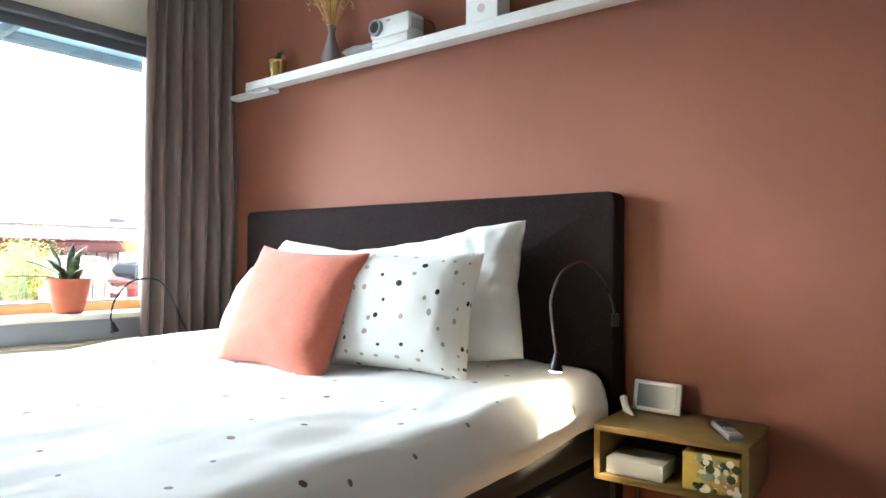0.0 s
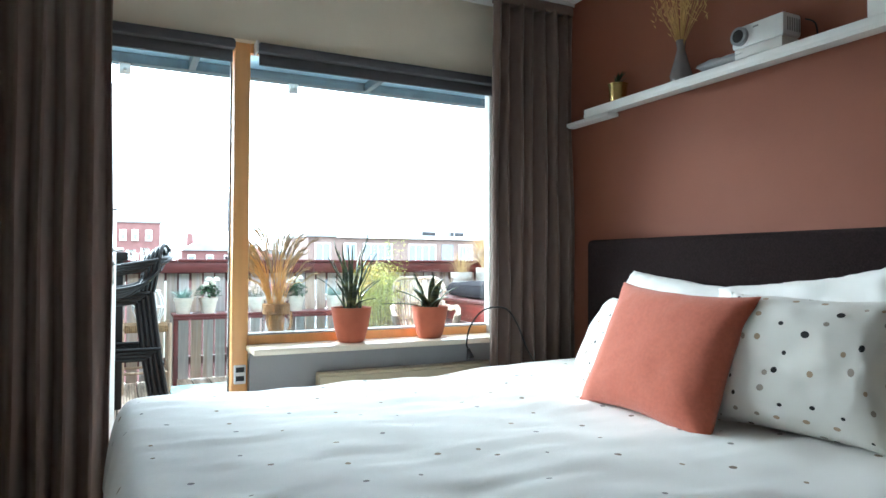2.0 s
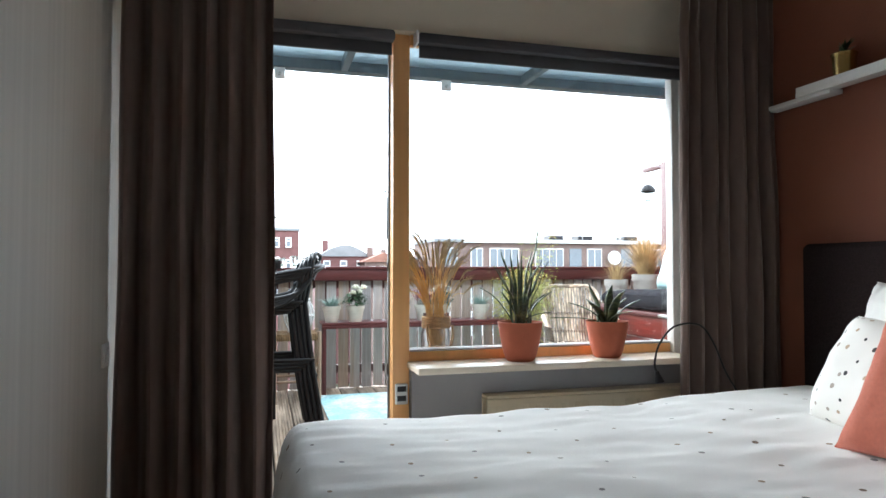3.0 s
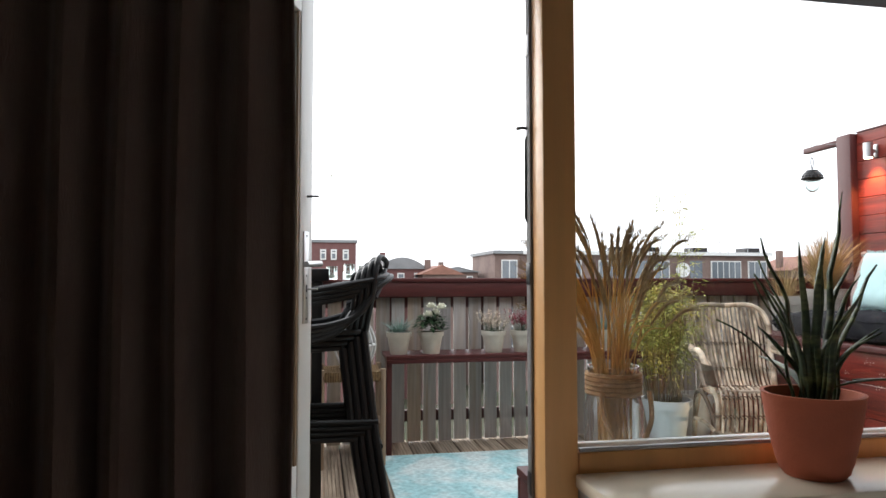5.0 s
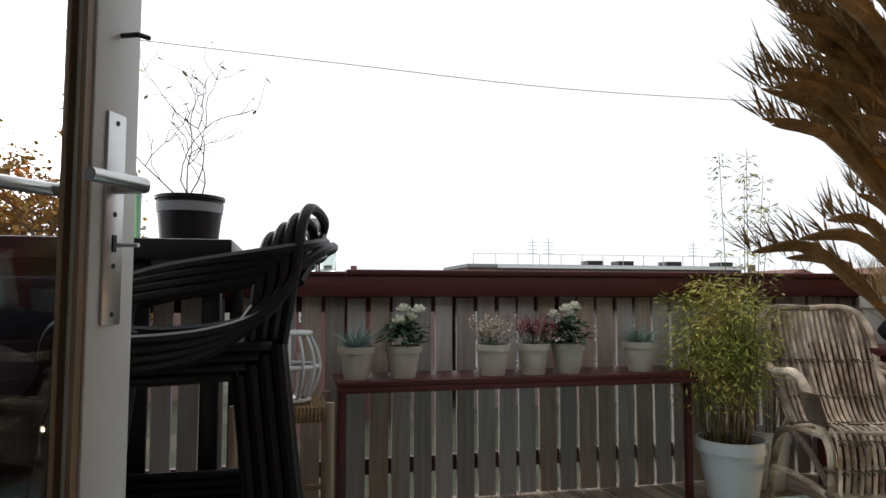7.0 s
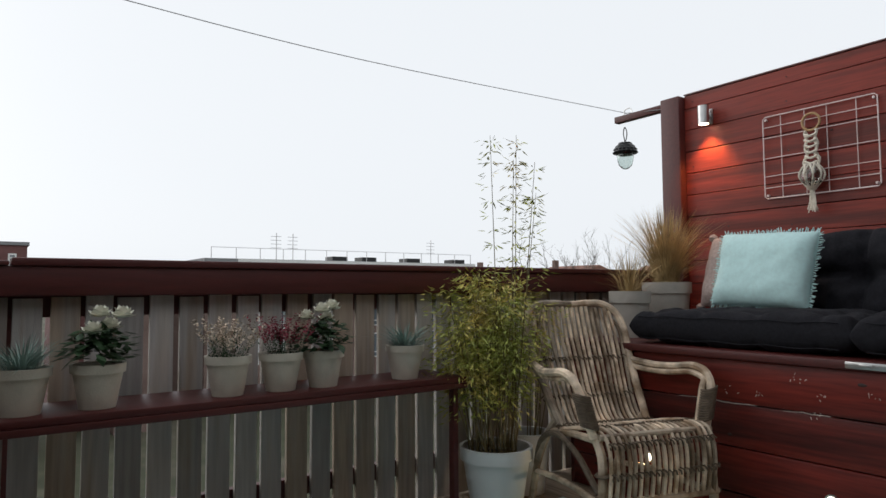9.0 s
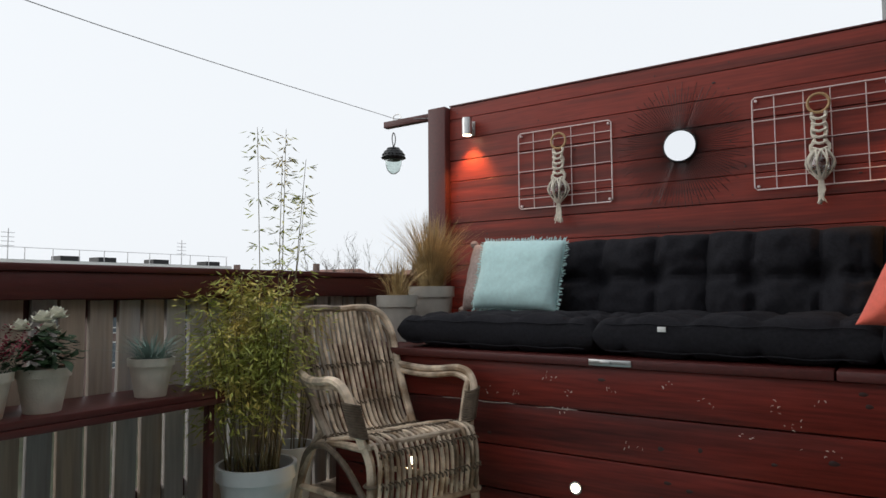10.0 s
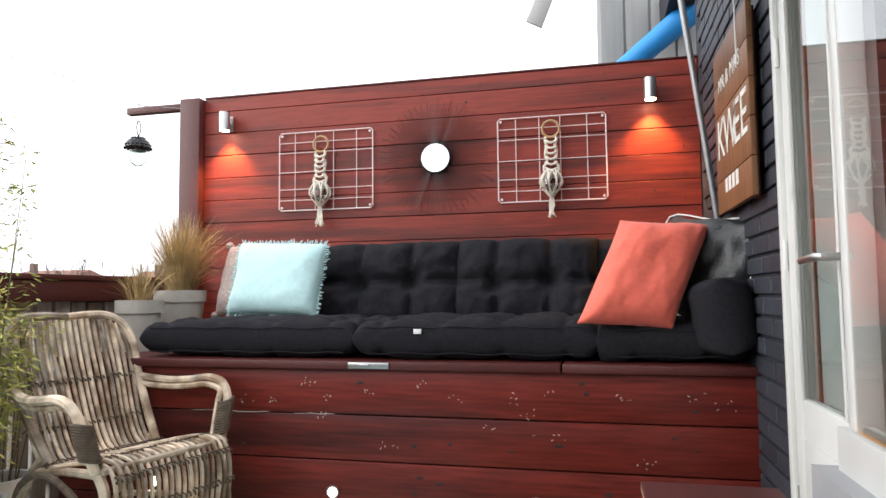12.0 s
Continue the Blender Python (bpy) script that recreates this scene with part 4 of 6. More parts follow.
def snake_plant(x, y, seed, R, H, blades, label):
    """blades: groups of (count, height, width, bend)."""
    r = random.Random(seed)
    t = thing("potted_snake_plant", label, "potted plant", pose(x, y, 0.6622), "plants on the window sill")
    base = R * 0.58
    prof = [(base, 0)]
    for i in range(1, 16):
        q = i / 15
        prof.append((base + (R - base) * q ** 0.6 + (0.0011 if i % 2 else 0), H * q))
    prof += [(R - 0.008, H), (R - 0.012, H - 0.03), (base - 0.005, 0.012)]
    part("pot", lathe(prof, 36), M_TERRAPOT, t)
    part("soil", lathe([(0.0, H - 0.03), (R - 0.011, H - 0.03), (R - 0.02, H - 0.024)], 24), M_SOIL, t)
    for count, height, wide, bend in blades:
        for i in range(count):
            a = 2 * math.pi * i / count + r.uniform(-0.5, 0.5)
            out = Vector((math.cos(a), math.sin(a), 0))
            h = height * r.uniform(0.72, 1.05)
            bm = blade(bmesh.new(), out * r.uniform(0.01, R * 0.45) + Vector((0, 0, H - 0.028)), out, h, wide * r.uniform(0.85, 1.2), bend * r.uniform(0.6, 1.2), 10, r.uniform(-1.0, 1.0))
            for v in bm.verts:
                v.co += out * 0.006 * math.sin(v.co.z * 38 + i)
            lf = part("leaf", bm, M_SNAKE, t)
            m = lf.modifiers.new("thickness", "SOLIDIFY")
            m.thickness = 0.004


snake_plant(-3.50, 1.10, 4, 0.101, 0.174, ((5, 0.49, 0.014, 0.07), (9, 0.36, 0.0155, 0.10), (7, 0.25, 0.014, 0.13), (2, 0.15, 0.020, 0.24)), "tall snake plant in a round terracotta pot on the sill")
snake_plant(-3.505, 1.54, 9, 0.098, 0.168, ((3, 0.25, 0.036, 0.06), (6, 0.21, 0.037, 0.16), (3, 0.14, 0.034, 0.20)), "low spreading snake plant in a round terracotta pot on the sill")

# ---- terrace: plants on the fence shelf ----
SH = 0.6222


def shelf_pot(label, y, seed):
    t = thing("potted_plant", label, "potted plant", pose(-6.275, y, SH, 0, 0, seed * 40), "pots on the fence shelf")
    part("pot", lathe(pot(0.077, 0.052, 0.135, 0.028), 28), M_CREAMPOT, t)
    part("soil", lathe([(0.0, 0.108), (0.069, 0.108), (0.05, 0.116)], 20), M_SOIL, t)
    return t


def fescue(t, seed):
    r = random.Random(seed)
    bm = bmesh.new()
    for i in range(230):
        a = r.uniform(0, 6.28)
        out = Vector((math.cos(a), math.sin(a), 0))
        blade(bm, out * r.uniform(0, 0.05) + Vector((0, 0, 0.108)), out, r.uniform(0.06, 0.15), 0.0035, r.uniform(0.03, 0.19), 4)
    part("grass", bm, M_FESCUE, t, "blue-green fescue tuft")


def rose(t, seed):
    r = random.Random(seed)
    bm = bmesh.new()
    for i in range(210):
        a, el = r.uniform(0, 6.28), r.uniform(-0.1, 1.45)
        d = Vector((math.cos(a) * math.cos(el), math.sin(a) * math.cos(el), math.sin(el)))
        c = Vector((0, 0, 0.155)) + d * Vector((0.9, 0.9, 0.85)).length / 1.53 * r.uniform(0.04, 0.105)
        leaf_card(bm, c, Vector((d.x, d.y, 0)) + Vector((r.uniform(-0.8, 0.8), r.uniform(-0.8, 0.8), r.uniform(-0.55, 0.25))), Vector((0, 0, 1)), r.uniform(0.034, 0.052), r.uniform(0.024, 0.034), 0.12)
    part("leaves", bm, M_LEAF, t, "dark green leaves")
    for i in range(4):
        a = i * 1.9 + seed
        c = Vector((0.05 * math.cos(a) + 0.02, 0.05 * math.sin(a), 0.262 + r.uniform(-0.03, 0.03)))
        bm = bmesh.new()
        for k in range(16):
            q = k * 2.4
            rr = 0.006 + 0.0016 * k
            o = Vector((math.cos(q) * rr, math.sin(q) * rr, 0.010 - 0.0012 * k))
            leaf_card(bm, c + o * 0.3, o + Vector((0, 0, 0.012)), Vector((0, 0, 1)), 0.036, 0.044, 0.1)
        part("flower", bm, M_PETAL, t, "creamy white blossom")


def heather(t, seed, mat):
    r = random.Random(seed)
    bl, fl_ = bmesh.new(), bmesh.new()
    for i in range(60):
        a, sp = r.uniform(0, 6.28), r.uniform(0.0, 0.10)
        b = Vector((math.cos(a) * sp * 0.6, math.sin(a) * sp * 0.6, 0.11))
        tip_ = b + Vector((math.cos(a) * sp * 0.8, math.sin(a) * sp * 0.8, r.uniform(0.08, 0.16)))
        for k in range(9):
            c = b.lerp(tip_, k / 12)
            leaf_card(bl, c, Vector((r.uniform(-1, 1), r.uniform(-1, 1), 0.5)), Vector((0, 0, 1)), 0.016, 0.005)
        for k in range(9):
            c = b.lerp(tip_, 0.58 + 0.42 * k / 8)
            leaf_card(fl_, c, Vector((r.uniform(-1, 1), r.uniform(-1, 1), 0.4)), Vector((0, 0, 1)), 0.013, 0.010)
    tagged(part("foliage", bl, M_LEAF, t), kind="stuff")
    tagged(part("bloom", fl_, mat, t), kind="stuff")


p = shelf_pot("blue fescue grass in a cream pot", 0.535, 1)
fescue(p, 1)
p = shelf_pot("white-flowering shrub in a cream pot", 0.735, 2)
rose(p, 2)
p = shelf_pot("pale pink heather in a cream pot", 1.135, 3)
heather(p, 3, M_HEATHW)
p = shelf_pot("crimson heather in a cream pot", 1.325, 4)
heather(p, 4, M_HEATHR)
p = shelf_pot("white-flowering shrub in a cream pot", 1.49, 5)
rose(p, 5)
p = shelf_pot("blue fescue grass in a cream pot", 1.85, 6)
fescue(p, 6)


def bamboo(x, y, r0, h, canes, leaves, tall, seed, spread, sprigs):
    r = random.Random(seed)
    t = thing("potted_bamboo", "yellow-green bamboo in a white pot on the deck", "potted plant", pose(x, y, 0.031), "bamboo pots")
    part("pot", lathe(pot(r0, r0 * 0.70, h, 0.055, 0.01, 0.01), 36), M_WHITEPOT, t)
    part("soil", lathe([(0.0, h - 0.05), (r0 - 0.014, h - 0.05), (r0 * 0.6, h - 0.04)], 24), M_SOIL, t)
    lf = bmesh.new()
    for i in range(canes):
        a, q = r.uniform(0, 6.28), r0 * 0.78 * math.sqrt(r.random())
        b = Vector((math.cos(a) * q, math.sin(a) * q, h - 0.05))
        tip = i < sprigs
        top_z = r.uniform(tall * 0.78, tall) if tip else tall * 0.63 * r.uniform(0.62, 1.0)
        e = Vector((b.x * 1.35 + r.uniform(-1, 1) * spread * 0.5, b.y * 1.35 + r.uniform(-1, 1) * spread * 0.5, top_z))
        pts = [b, b.lerp(e, 0.5) + Vector((r.uniform(-0.02, 0.02), r.uniform(-0.02, 0.02), 0.03)), e]
        part("cane", T(pts, [0.0034 - 0.0003 * k for k in range(9)], 5, 4), M_CANE, t)
        sp = spline(pts, 12)
        for k in range(leaves + (10 if tip else 0)):
            f = r.uniform(0.14, 1.0) ** 0.5
            c = sp[min(24, int(f * 24))]
            high = tip and c.z > tall * 0.65
            if c.z < h + 0.10 and r.random() < 0.7:
                continue
            if high and r.random() < 0.35:
                continue
            a2 = r.uniform(0, 6.28)
            off = Vector((math.cos(a2), math.sin(a2), r.uniform(-0.4, 0.3)))
            reach = r.uniform(0, 0.04) if high else r.uniform(0.0, 0.13) * min(1.0, 0.4 + c.z)
            leaf_card(lf, c + off * reach, off + Vector((0, 0, r.uniform(-0.9, 0.5))), Vector((r.uniform(-1, 1), r.uniform(-1, 1), 1)), r.uniform(0.022, 0.048), r.uniform(0.005, 0.010))
    tagged(part("leaves", lf, M_BAMBOOLEAF, t, "narrow yellow-green leaves"), kind="stuff")


bamboo(-6.22, 2.28, 0.155, 0.275, 52, 165, 1.66, 23, 0.24, 5)
bamboo(-6.335, 2.565, 0.11, 0.28, 9, 22, 1.5, 22, 0.10, 0)


def grass_pot(x, y, r0, h, n, tall, seed, spread):
    r = random.Random(seed)
    t = thing("potted_grass", "dry feather grass in a grey stone pot on the bench", "potted plant", pose(x, y, 0.7355), "grass pots on the bench")
    part("pot", lathe(pot(r0, r0 * 0.78, h, 0.06, 0.01, 0.008), 36), M_GREYPOT, t)
    part("soil", lathe([(0.0, h - 0.04), (r0 - 0.012, h - 0.04), (r0 * 0.6, h - 0.03)], 20), M_SOIL, t)
    bm = bmesh.new()
    for i in range(n):
        a = r.uniform(0, 6.28)
        out = Vector((math.cos(a), math.sin(a), 0))
        blade(bm, out * r.uniform(0, r0 * 0.6) + Vector((0, 0, h - 0.04)), out, tall * r.uniform(0.4, 1.0), 0.0026, spread * r.uniform(0.02, 1.0) ** 1.2, 6, r.uniform(-1, 1))
    part("grass", bm, M_STRAW, t, "straw-coloured feather grass")


grass_pot(-6.185, 3.145, 0.102, 0.232, 170, 0.30, 31, 0.24)
grass_pot(-6.20, 3.47, 0.126, 0.278, 1300, 0.50, 32, 0.30)

# ---- rattan armchair ----


def rattan_chair(m):
    """Local: x across, y towards the front, z up; a hooped back, a rolled seat front and bowed double arms."""
    t = thing("rattan_armchair", "weathered rattan armchair with bowed arms on the deck", "armchair", m)

    def bar(name, pts, r=0.015, steps=5):
        part(name, T(pts, r, 8, steps), M_RATTAN, t)
    for s in (-1, 1):
        bar("front_leg", [(s * 0.245, 0.275, 0.0), (s * 0.238, 0.272, 0.22), (s * 0.232, 0.262, 0.36), (s * 0.24, 0.22, 0.44)], 0.017)
        bar("back_leg", [(s * 0.20, -0.33, 0.0), (s * 0.205, -0.27, 0.18), (s * 0.21, -0.17, 0.34), (s * 0.21, -0.08, 0.43)], 0.016)
        arm = [(s * 0.238, -0.215, 0.645), (s * 0.275, -0.09, 0.632), (s * 0.288, 0.02, 0.638), (s * 0.296, 0.115, 0.650), (s * 0.297, 0.185, 0.633), (s * 0.287, 0.222, 0.575), (s * 0.265, 0.228, 0.49), (s * 0.246, 0.235, 0.425)]
        bar("arm", arm, 0.0165, 6)
        bar("arm", [(x - s * (0.012 + 0.014 * (z < 0.6)), y - 0.018 * (z < 0.63), z - 0.024 * (z > 0.6)) for x, y, z in arm], 0.012, 6)
        for k in range(13):
            f = k / 12
            c = Vector((s * 0.281, 0.216, 0.575)).lerp(Vector((s * 0.253, 0.222, 0.462)), f)
            part("binding_ring", T([(c.x + 0.031 * math.cos(q), c.y + 0.027 * math.sin(q), c.z + s * 0.008 * math.cos(q)) for q in (2 * math.pi * j / 12 for j in range(12))], 0.0052, 5, 0, True), M_BINDING, t)
        bar("back_hoop", [(s * 0.205, -0.06, 0.405), (s * 0.222, -0.14, 0.53), (s * 0.240, -0.215, 0.66), (s * 0.250, -0.268, 0.78), (s * 0.228, -0.298, 0.855), (s * 0.165, -0.312, 0.896), (s * 0.085, -0.315, 0.901), (s * 0.03, -0.315, 0.897), (0, -0.315, 0.896)], 0.0165, 6)
        bar("front_arch", [(s * 0.225, 0.272, 0.02), (s * 0.205, 0.274, 0.12), (s * 0.15, 0.276, 0.165), (0, 0.278, 0.172)], 0.011)
        bar("side_brace", [(s * 0.235, 0.25, 0.19), (s * 0.225, 0.0, 0.20), (s * 0.205, -0.27, 0.17)], 0.012)
        part("side_arch", T([(s * 0.24, 0.25, 0.23), (s * 0.245, 0.12, 0.34), (s * 0.245, -0.02, 0.385), (s * 0.225, -0.18, 0.33), (s * 0.205, -0.27, 0.20)], 0.012, 8, 5), M_BINDING, t)
        bar("seat_rail", [(s * 0.232, 0.25, 0.415), (s * 0.228, 0.08, 0.405), (s * 0.208, -0.12, 0.375)], 0.014)
        for z in (0.205, 0.30):
            part("binding_ring", T([(s * 0.238 + 0.022 * math.cos(q), 0.272 + 0.022 * math.sin(q), z) for q in (2 * math.pi * j / 10 for j in range(10))], 0.006, 5, 0, True), M_BINDING, t)
    bar("front_rail", [(-0.245, 0.285, 0.205), (0, 0.295, 0.205), (0.245, 0.285, 0.205)], 0.014)
    bar("front_rail", [(-0.240, 0.262, 0.43), (0, 0.275, 0.436), (0.240, 0.262, 0.43)], 0.012)
    bar("back_rail", [(-0.208, -0.15, 0.37), (0.208, -0.15, 0.37)], 0.013, 2)
    n = 19
    rr = random.Random(12)
    for i in range(n):
        u = -1 + 2 * i / (n - 1)
        x, j = u * 0.222, rr.uniform(-0.004, 0.004)
        crown = 0.893 - 0.02 * abs(u) ** 4 + 0.006 * math.sin(u * 5) ** 2
        pts = [(x, 0.292, 0.205), (x, 0.305 + j, 0.32), (x, 0.292, 0.405 + j), (x, 0.245, 0.447 + j), (x * 0.99, 0.12, 0.438 + j), (x * 0.96, -0.02, 0.405), (x * 0.93, -0.10, 0.405 + j),
               (x * 0.94, -0.16, 0.49), (x * 1.0 + j, -0.222, 0.64), (x * 1.03, -0.272, 0.77), (x * 0.98, -0.304, crown - 0.012 - 0.05 * max(0, abs(u) - 0.86) * 7)]
        part("cane", T(pts, 0.0080 + 0.0012 * math.sin(i * 3.7), 6, 4), M_RATTAN, t)
    for y, z in ((0.309, 0.30), (0.297, 0.405), (0.20, 0.448), (-0.05, 0.405), (-0.167, 0.50), (-0.229, 0.655)):
        bm = bmesh.new()
        for q in (0, math.pi):
            tube(bm, [(-0.228 + 0.456 * k / 50, y + 0.0118 * math.cos(k * 1.508 + q), z + 0.0118 * math.sin(k * 1.508 + q)) for k in range(51)], 0.0036, 4)
        part("weave_row", bm, M_BINDING, t)
    return t


rattan_chair(pose(-5.79, 2.54, 0.031, 0, 0, -106) @ Matrix.Diagonal((1.0, 1.05, 0.98, 1)))

# ---- bench cushions and pillows ----


def seat_pad(name, x0, x1, y0, y1, z0, z1, nx, ny, seed, label):
    w, d, h = x1 - x0, y1 - y0, z1 - z0
    tf = [(-1 + 2 * (i + 0.5) / nx, -1 + 2 * (j + 0.5) / ny) for i in range(nx) for j in range(ny)]
    bm = pillow(w, d, h * 1.08, 72, seed, 0.0, 0.006, 0.5, None, tf, 0.5, 0.24, 14)
    t = thing(name, label, "cushion", pose((x0 + x1) / 2, (y0 + y1) / 2, (z0 + z1) / 2, -90, 0, 0))
    part("pad", bm, M_CUSHION, t)
    for q in (-0.30, 0.34):
        line = [(-w / 2 + 0.05 + (w - 0.1) * k / 24, h * (q + 0.02 * math.sin(k * 1.57 * nx / 6)), -d / 2 + 0.004 + 0.002 * math.sin(k * 2.1)) for k in range(25)]
        part("seam", T(line, 0.0024, 6), M_CUSHION, t)
    return t


seat_pad("seat_cushion", -5.97, -5.02, 2.87, 3.60, 0.737, 0.885, 4, 3, 1, "long black tufted seat pad on the bench")
seat_pad("seat_cushion", -5.03, -4.11, 2.865, 3.60, 0.737, 0.89, 4, 3, 2, "long black tufted seat pad on the bench")
seat_pad("seat_cushion", -4.12, -3.62, 2.86, 3.60, 0.737, 0.88, 2, 3, 3, "short black tufted seat pad beside the brick wall")
tg = thing("label_tag", "small white care label sewn on the black pad", "label")
part("tag", B(-4.785, -4.755, 2.858, 2.862, 0.835, 0.853, 0.001), M_PLASTICW, tg)
for x, w, k in ((-5.13, 0.76, 11), (-4.45, 0.70, 12)):
    tf = [(-0.36, -0.04), (0.36, 0.02)]
    solid("back_cushion", pillow(w, 0.44, 0.23, 64, k, 0.012, 0.011, 0.5, None, tf, 0.75, 0.30, 7), M_CUSHION, "square black tufted back cushion against the screen", "cushion", lean(x, 3.66, 1.025, 14, 0, 0),
          "back cushions of the bench")
solid("back_cushion", pillow(0.5, 0.42, 0.16, 24, 13, 0.01, 0.008, 0.33, None, [(-0.4, 0), (0.4, 0)], 0.5, 0.15), M_CUSHION, "black back cushion behind the mint pillow", "cushion", lean(-5.52, 3.74, 1.02, 8, 0, 0))
solid("back_cushion", pillow(0.5, 0.42, 0.16, 24, 14, 0.01, 0.008, 0.33, None, [(-0.4, 0), (0.4, 0)], 0.5, 0.15), M_CUSHION, "black back cushion behind the coral pillow", "cushion", lean(-3.88, 3.70, 1.03, 10, 0, 0))
solid("bolster", pillow(0.42, 0.25, 0.21, 36, 15, 0.0, 0.007, 0.5, expo=6), M_CUSHION, "black bolster at the end of the bench", "cushion", Matrix.Translation((-3.70, 2.98, 0.90)) @ pose(0, 0, 0, 0, 0, 88) @ pose(0, 0, 0, -8, 0, 0))


def fringed(m):
    t = thing("throw_pillow", "mint green cotton pillow with fringed edges", "pillow", m)
    w, h = 0.47, 0.36
    part("cover", pillow(w, h, 0.14, 26, 41, 0.02, 0.006, 0.5), M_MINT, t)
    bm = bmesh.new()
    r = random.Random(5)
    for i in range(150):
        q = i / 150 * 4
        s, f = int(q), q - int(q)
        x, z = ((-w / 2 + w * f, -h / 2), (w / 2, -h / 2 + h * f), (w / 2 - w * f, h / 2), (-w / 2, h / 2 - h * f))[s]
        o = ((0, -1), (1, 0), (0, 1), (-1, 0))[s]
        for k in range(2):
            e = Vector((x + o[0] * r.uniform(0.008, 0.02) + r.uniform(-0.006, 0.006), r.uniform(-0.008, 0.008), z + o[1] * r.uniform(0.008, 0.02) + r.uniform(-0.006, 0.006)))
            tube(bm, [(x * 0.975, 0, z * 0.975), e], 0.0022, 4)
    tagged(part("fringe", bm, M_MINT, t), kind="stuff")


fringed(lean(-5.63, 3.42, 1.065, 16, -2, 2))
kp = thing("throw_pillow", "grey-pink knitted pillow behind the mint one", "pillow", lean(-5.80, 3.50, 1.055, 14, -10, 2))
part("cover", pillow(0.40, 0.37, 0.14, 24, 44, 0.03, 0.006), M_KNIT, kp)
for sx in (-1, 1):
    for sz in (-1, 1):
        part("pompom", lathe([(0.004, -0.022), (0.018, -0.014), (0.024, 0.0), (0.018, 0.014), (0.004, 0.022)], 10, (sx * 0.20, 0, sz * 0.185)), M_KNIT, kp)
cp_ = pillow(0.33, 0.41, 0.19, 40, 51, 0.05, 0.008, 0.6)
cp_.transform(Matrix(((1, 0, 0.40, 0), (0, 1, 0, 0), (0, 0, 1, 0), (0, 0, 0, 1))))
solid("throw_pillow", cp_, M_CORALOUT, "square coral pillow leant on the bench", "pillow", lean(-3.945, 2.94, 1.05, 20, 12, 4))
bp_ = thing("throw_pillow", "black leather pillow with white piping", "pillow", lean(-3.735, 3.06, 1.07, 16, -42, 8))
part("cover", pillow(0.40, 0.40, 0.14, 26, 52, 0.05, 0.018), M_LEATHER, bp_)
part("piping", T(spline([(-0.205, 0, -0.19), (0, 0, -0.185), (0.205, 0, -0.19), (0.195, 0, 0), (0.205, 0, 0.19), (0, 0, 0.185), (-0.205, 0, 0.19), (-0.195, 0, 0)], 4, True), 0.0032, 6, 0, True), M_PIPING, bp_)

# ---- on the timber screen ----
SY = 3.866


def wire_grid(x0, x1, z0, z1):
    t = thing("wire_grid", "pale pink wire grid panel with a hanging macrame holder", "wall decor", group="wire grids on the screen")
    y = SY - 0.012
    part("rim", T([(x0 + 0.012, y, z0), (x1 - 0.012, y, z0), (x1, y, z0 + 0.012), (x1, y, z1 - 0.012), (x1 - 0.012, y, z1), (x0 + 0.012, y, z1), (x0, y, z1 - 0.012), (x0, y, z0 + 0.012)], 0.0034, 6, 0, True), M_WIREW, t)
    for f in (0.17, 0.39, 0.585, 0.83):
        x = x0 + (x1 - x0) * f
        part("wire", T([(x, y + 0.003, z0), (x, y + 0.003, z1)], 0.0023, 6), M_WIREW, t)
    for f in (0.13, 0.27, 0.49, 0.74, 0.87):
        z = z0 + (z1 - z0) * f
        part("wire", T([(x0, y, z), (x1, y, z)], 0.0023, 6), M_WIREW, t)
    for sx in (x0 + 0.016, x1 - 0.016):
        for sz in (z0 + 0.016, z1 - 0.016):
            part("eyelet", T([(sx, y - 0.004, sz), (sx, y + 0.012, sz)], 0.0065, 10), M_WIREW, t)
    return t


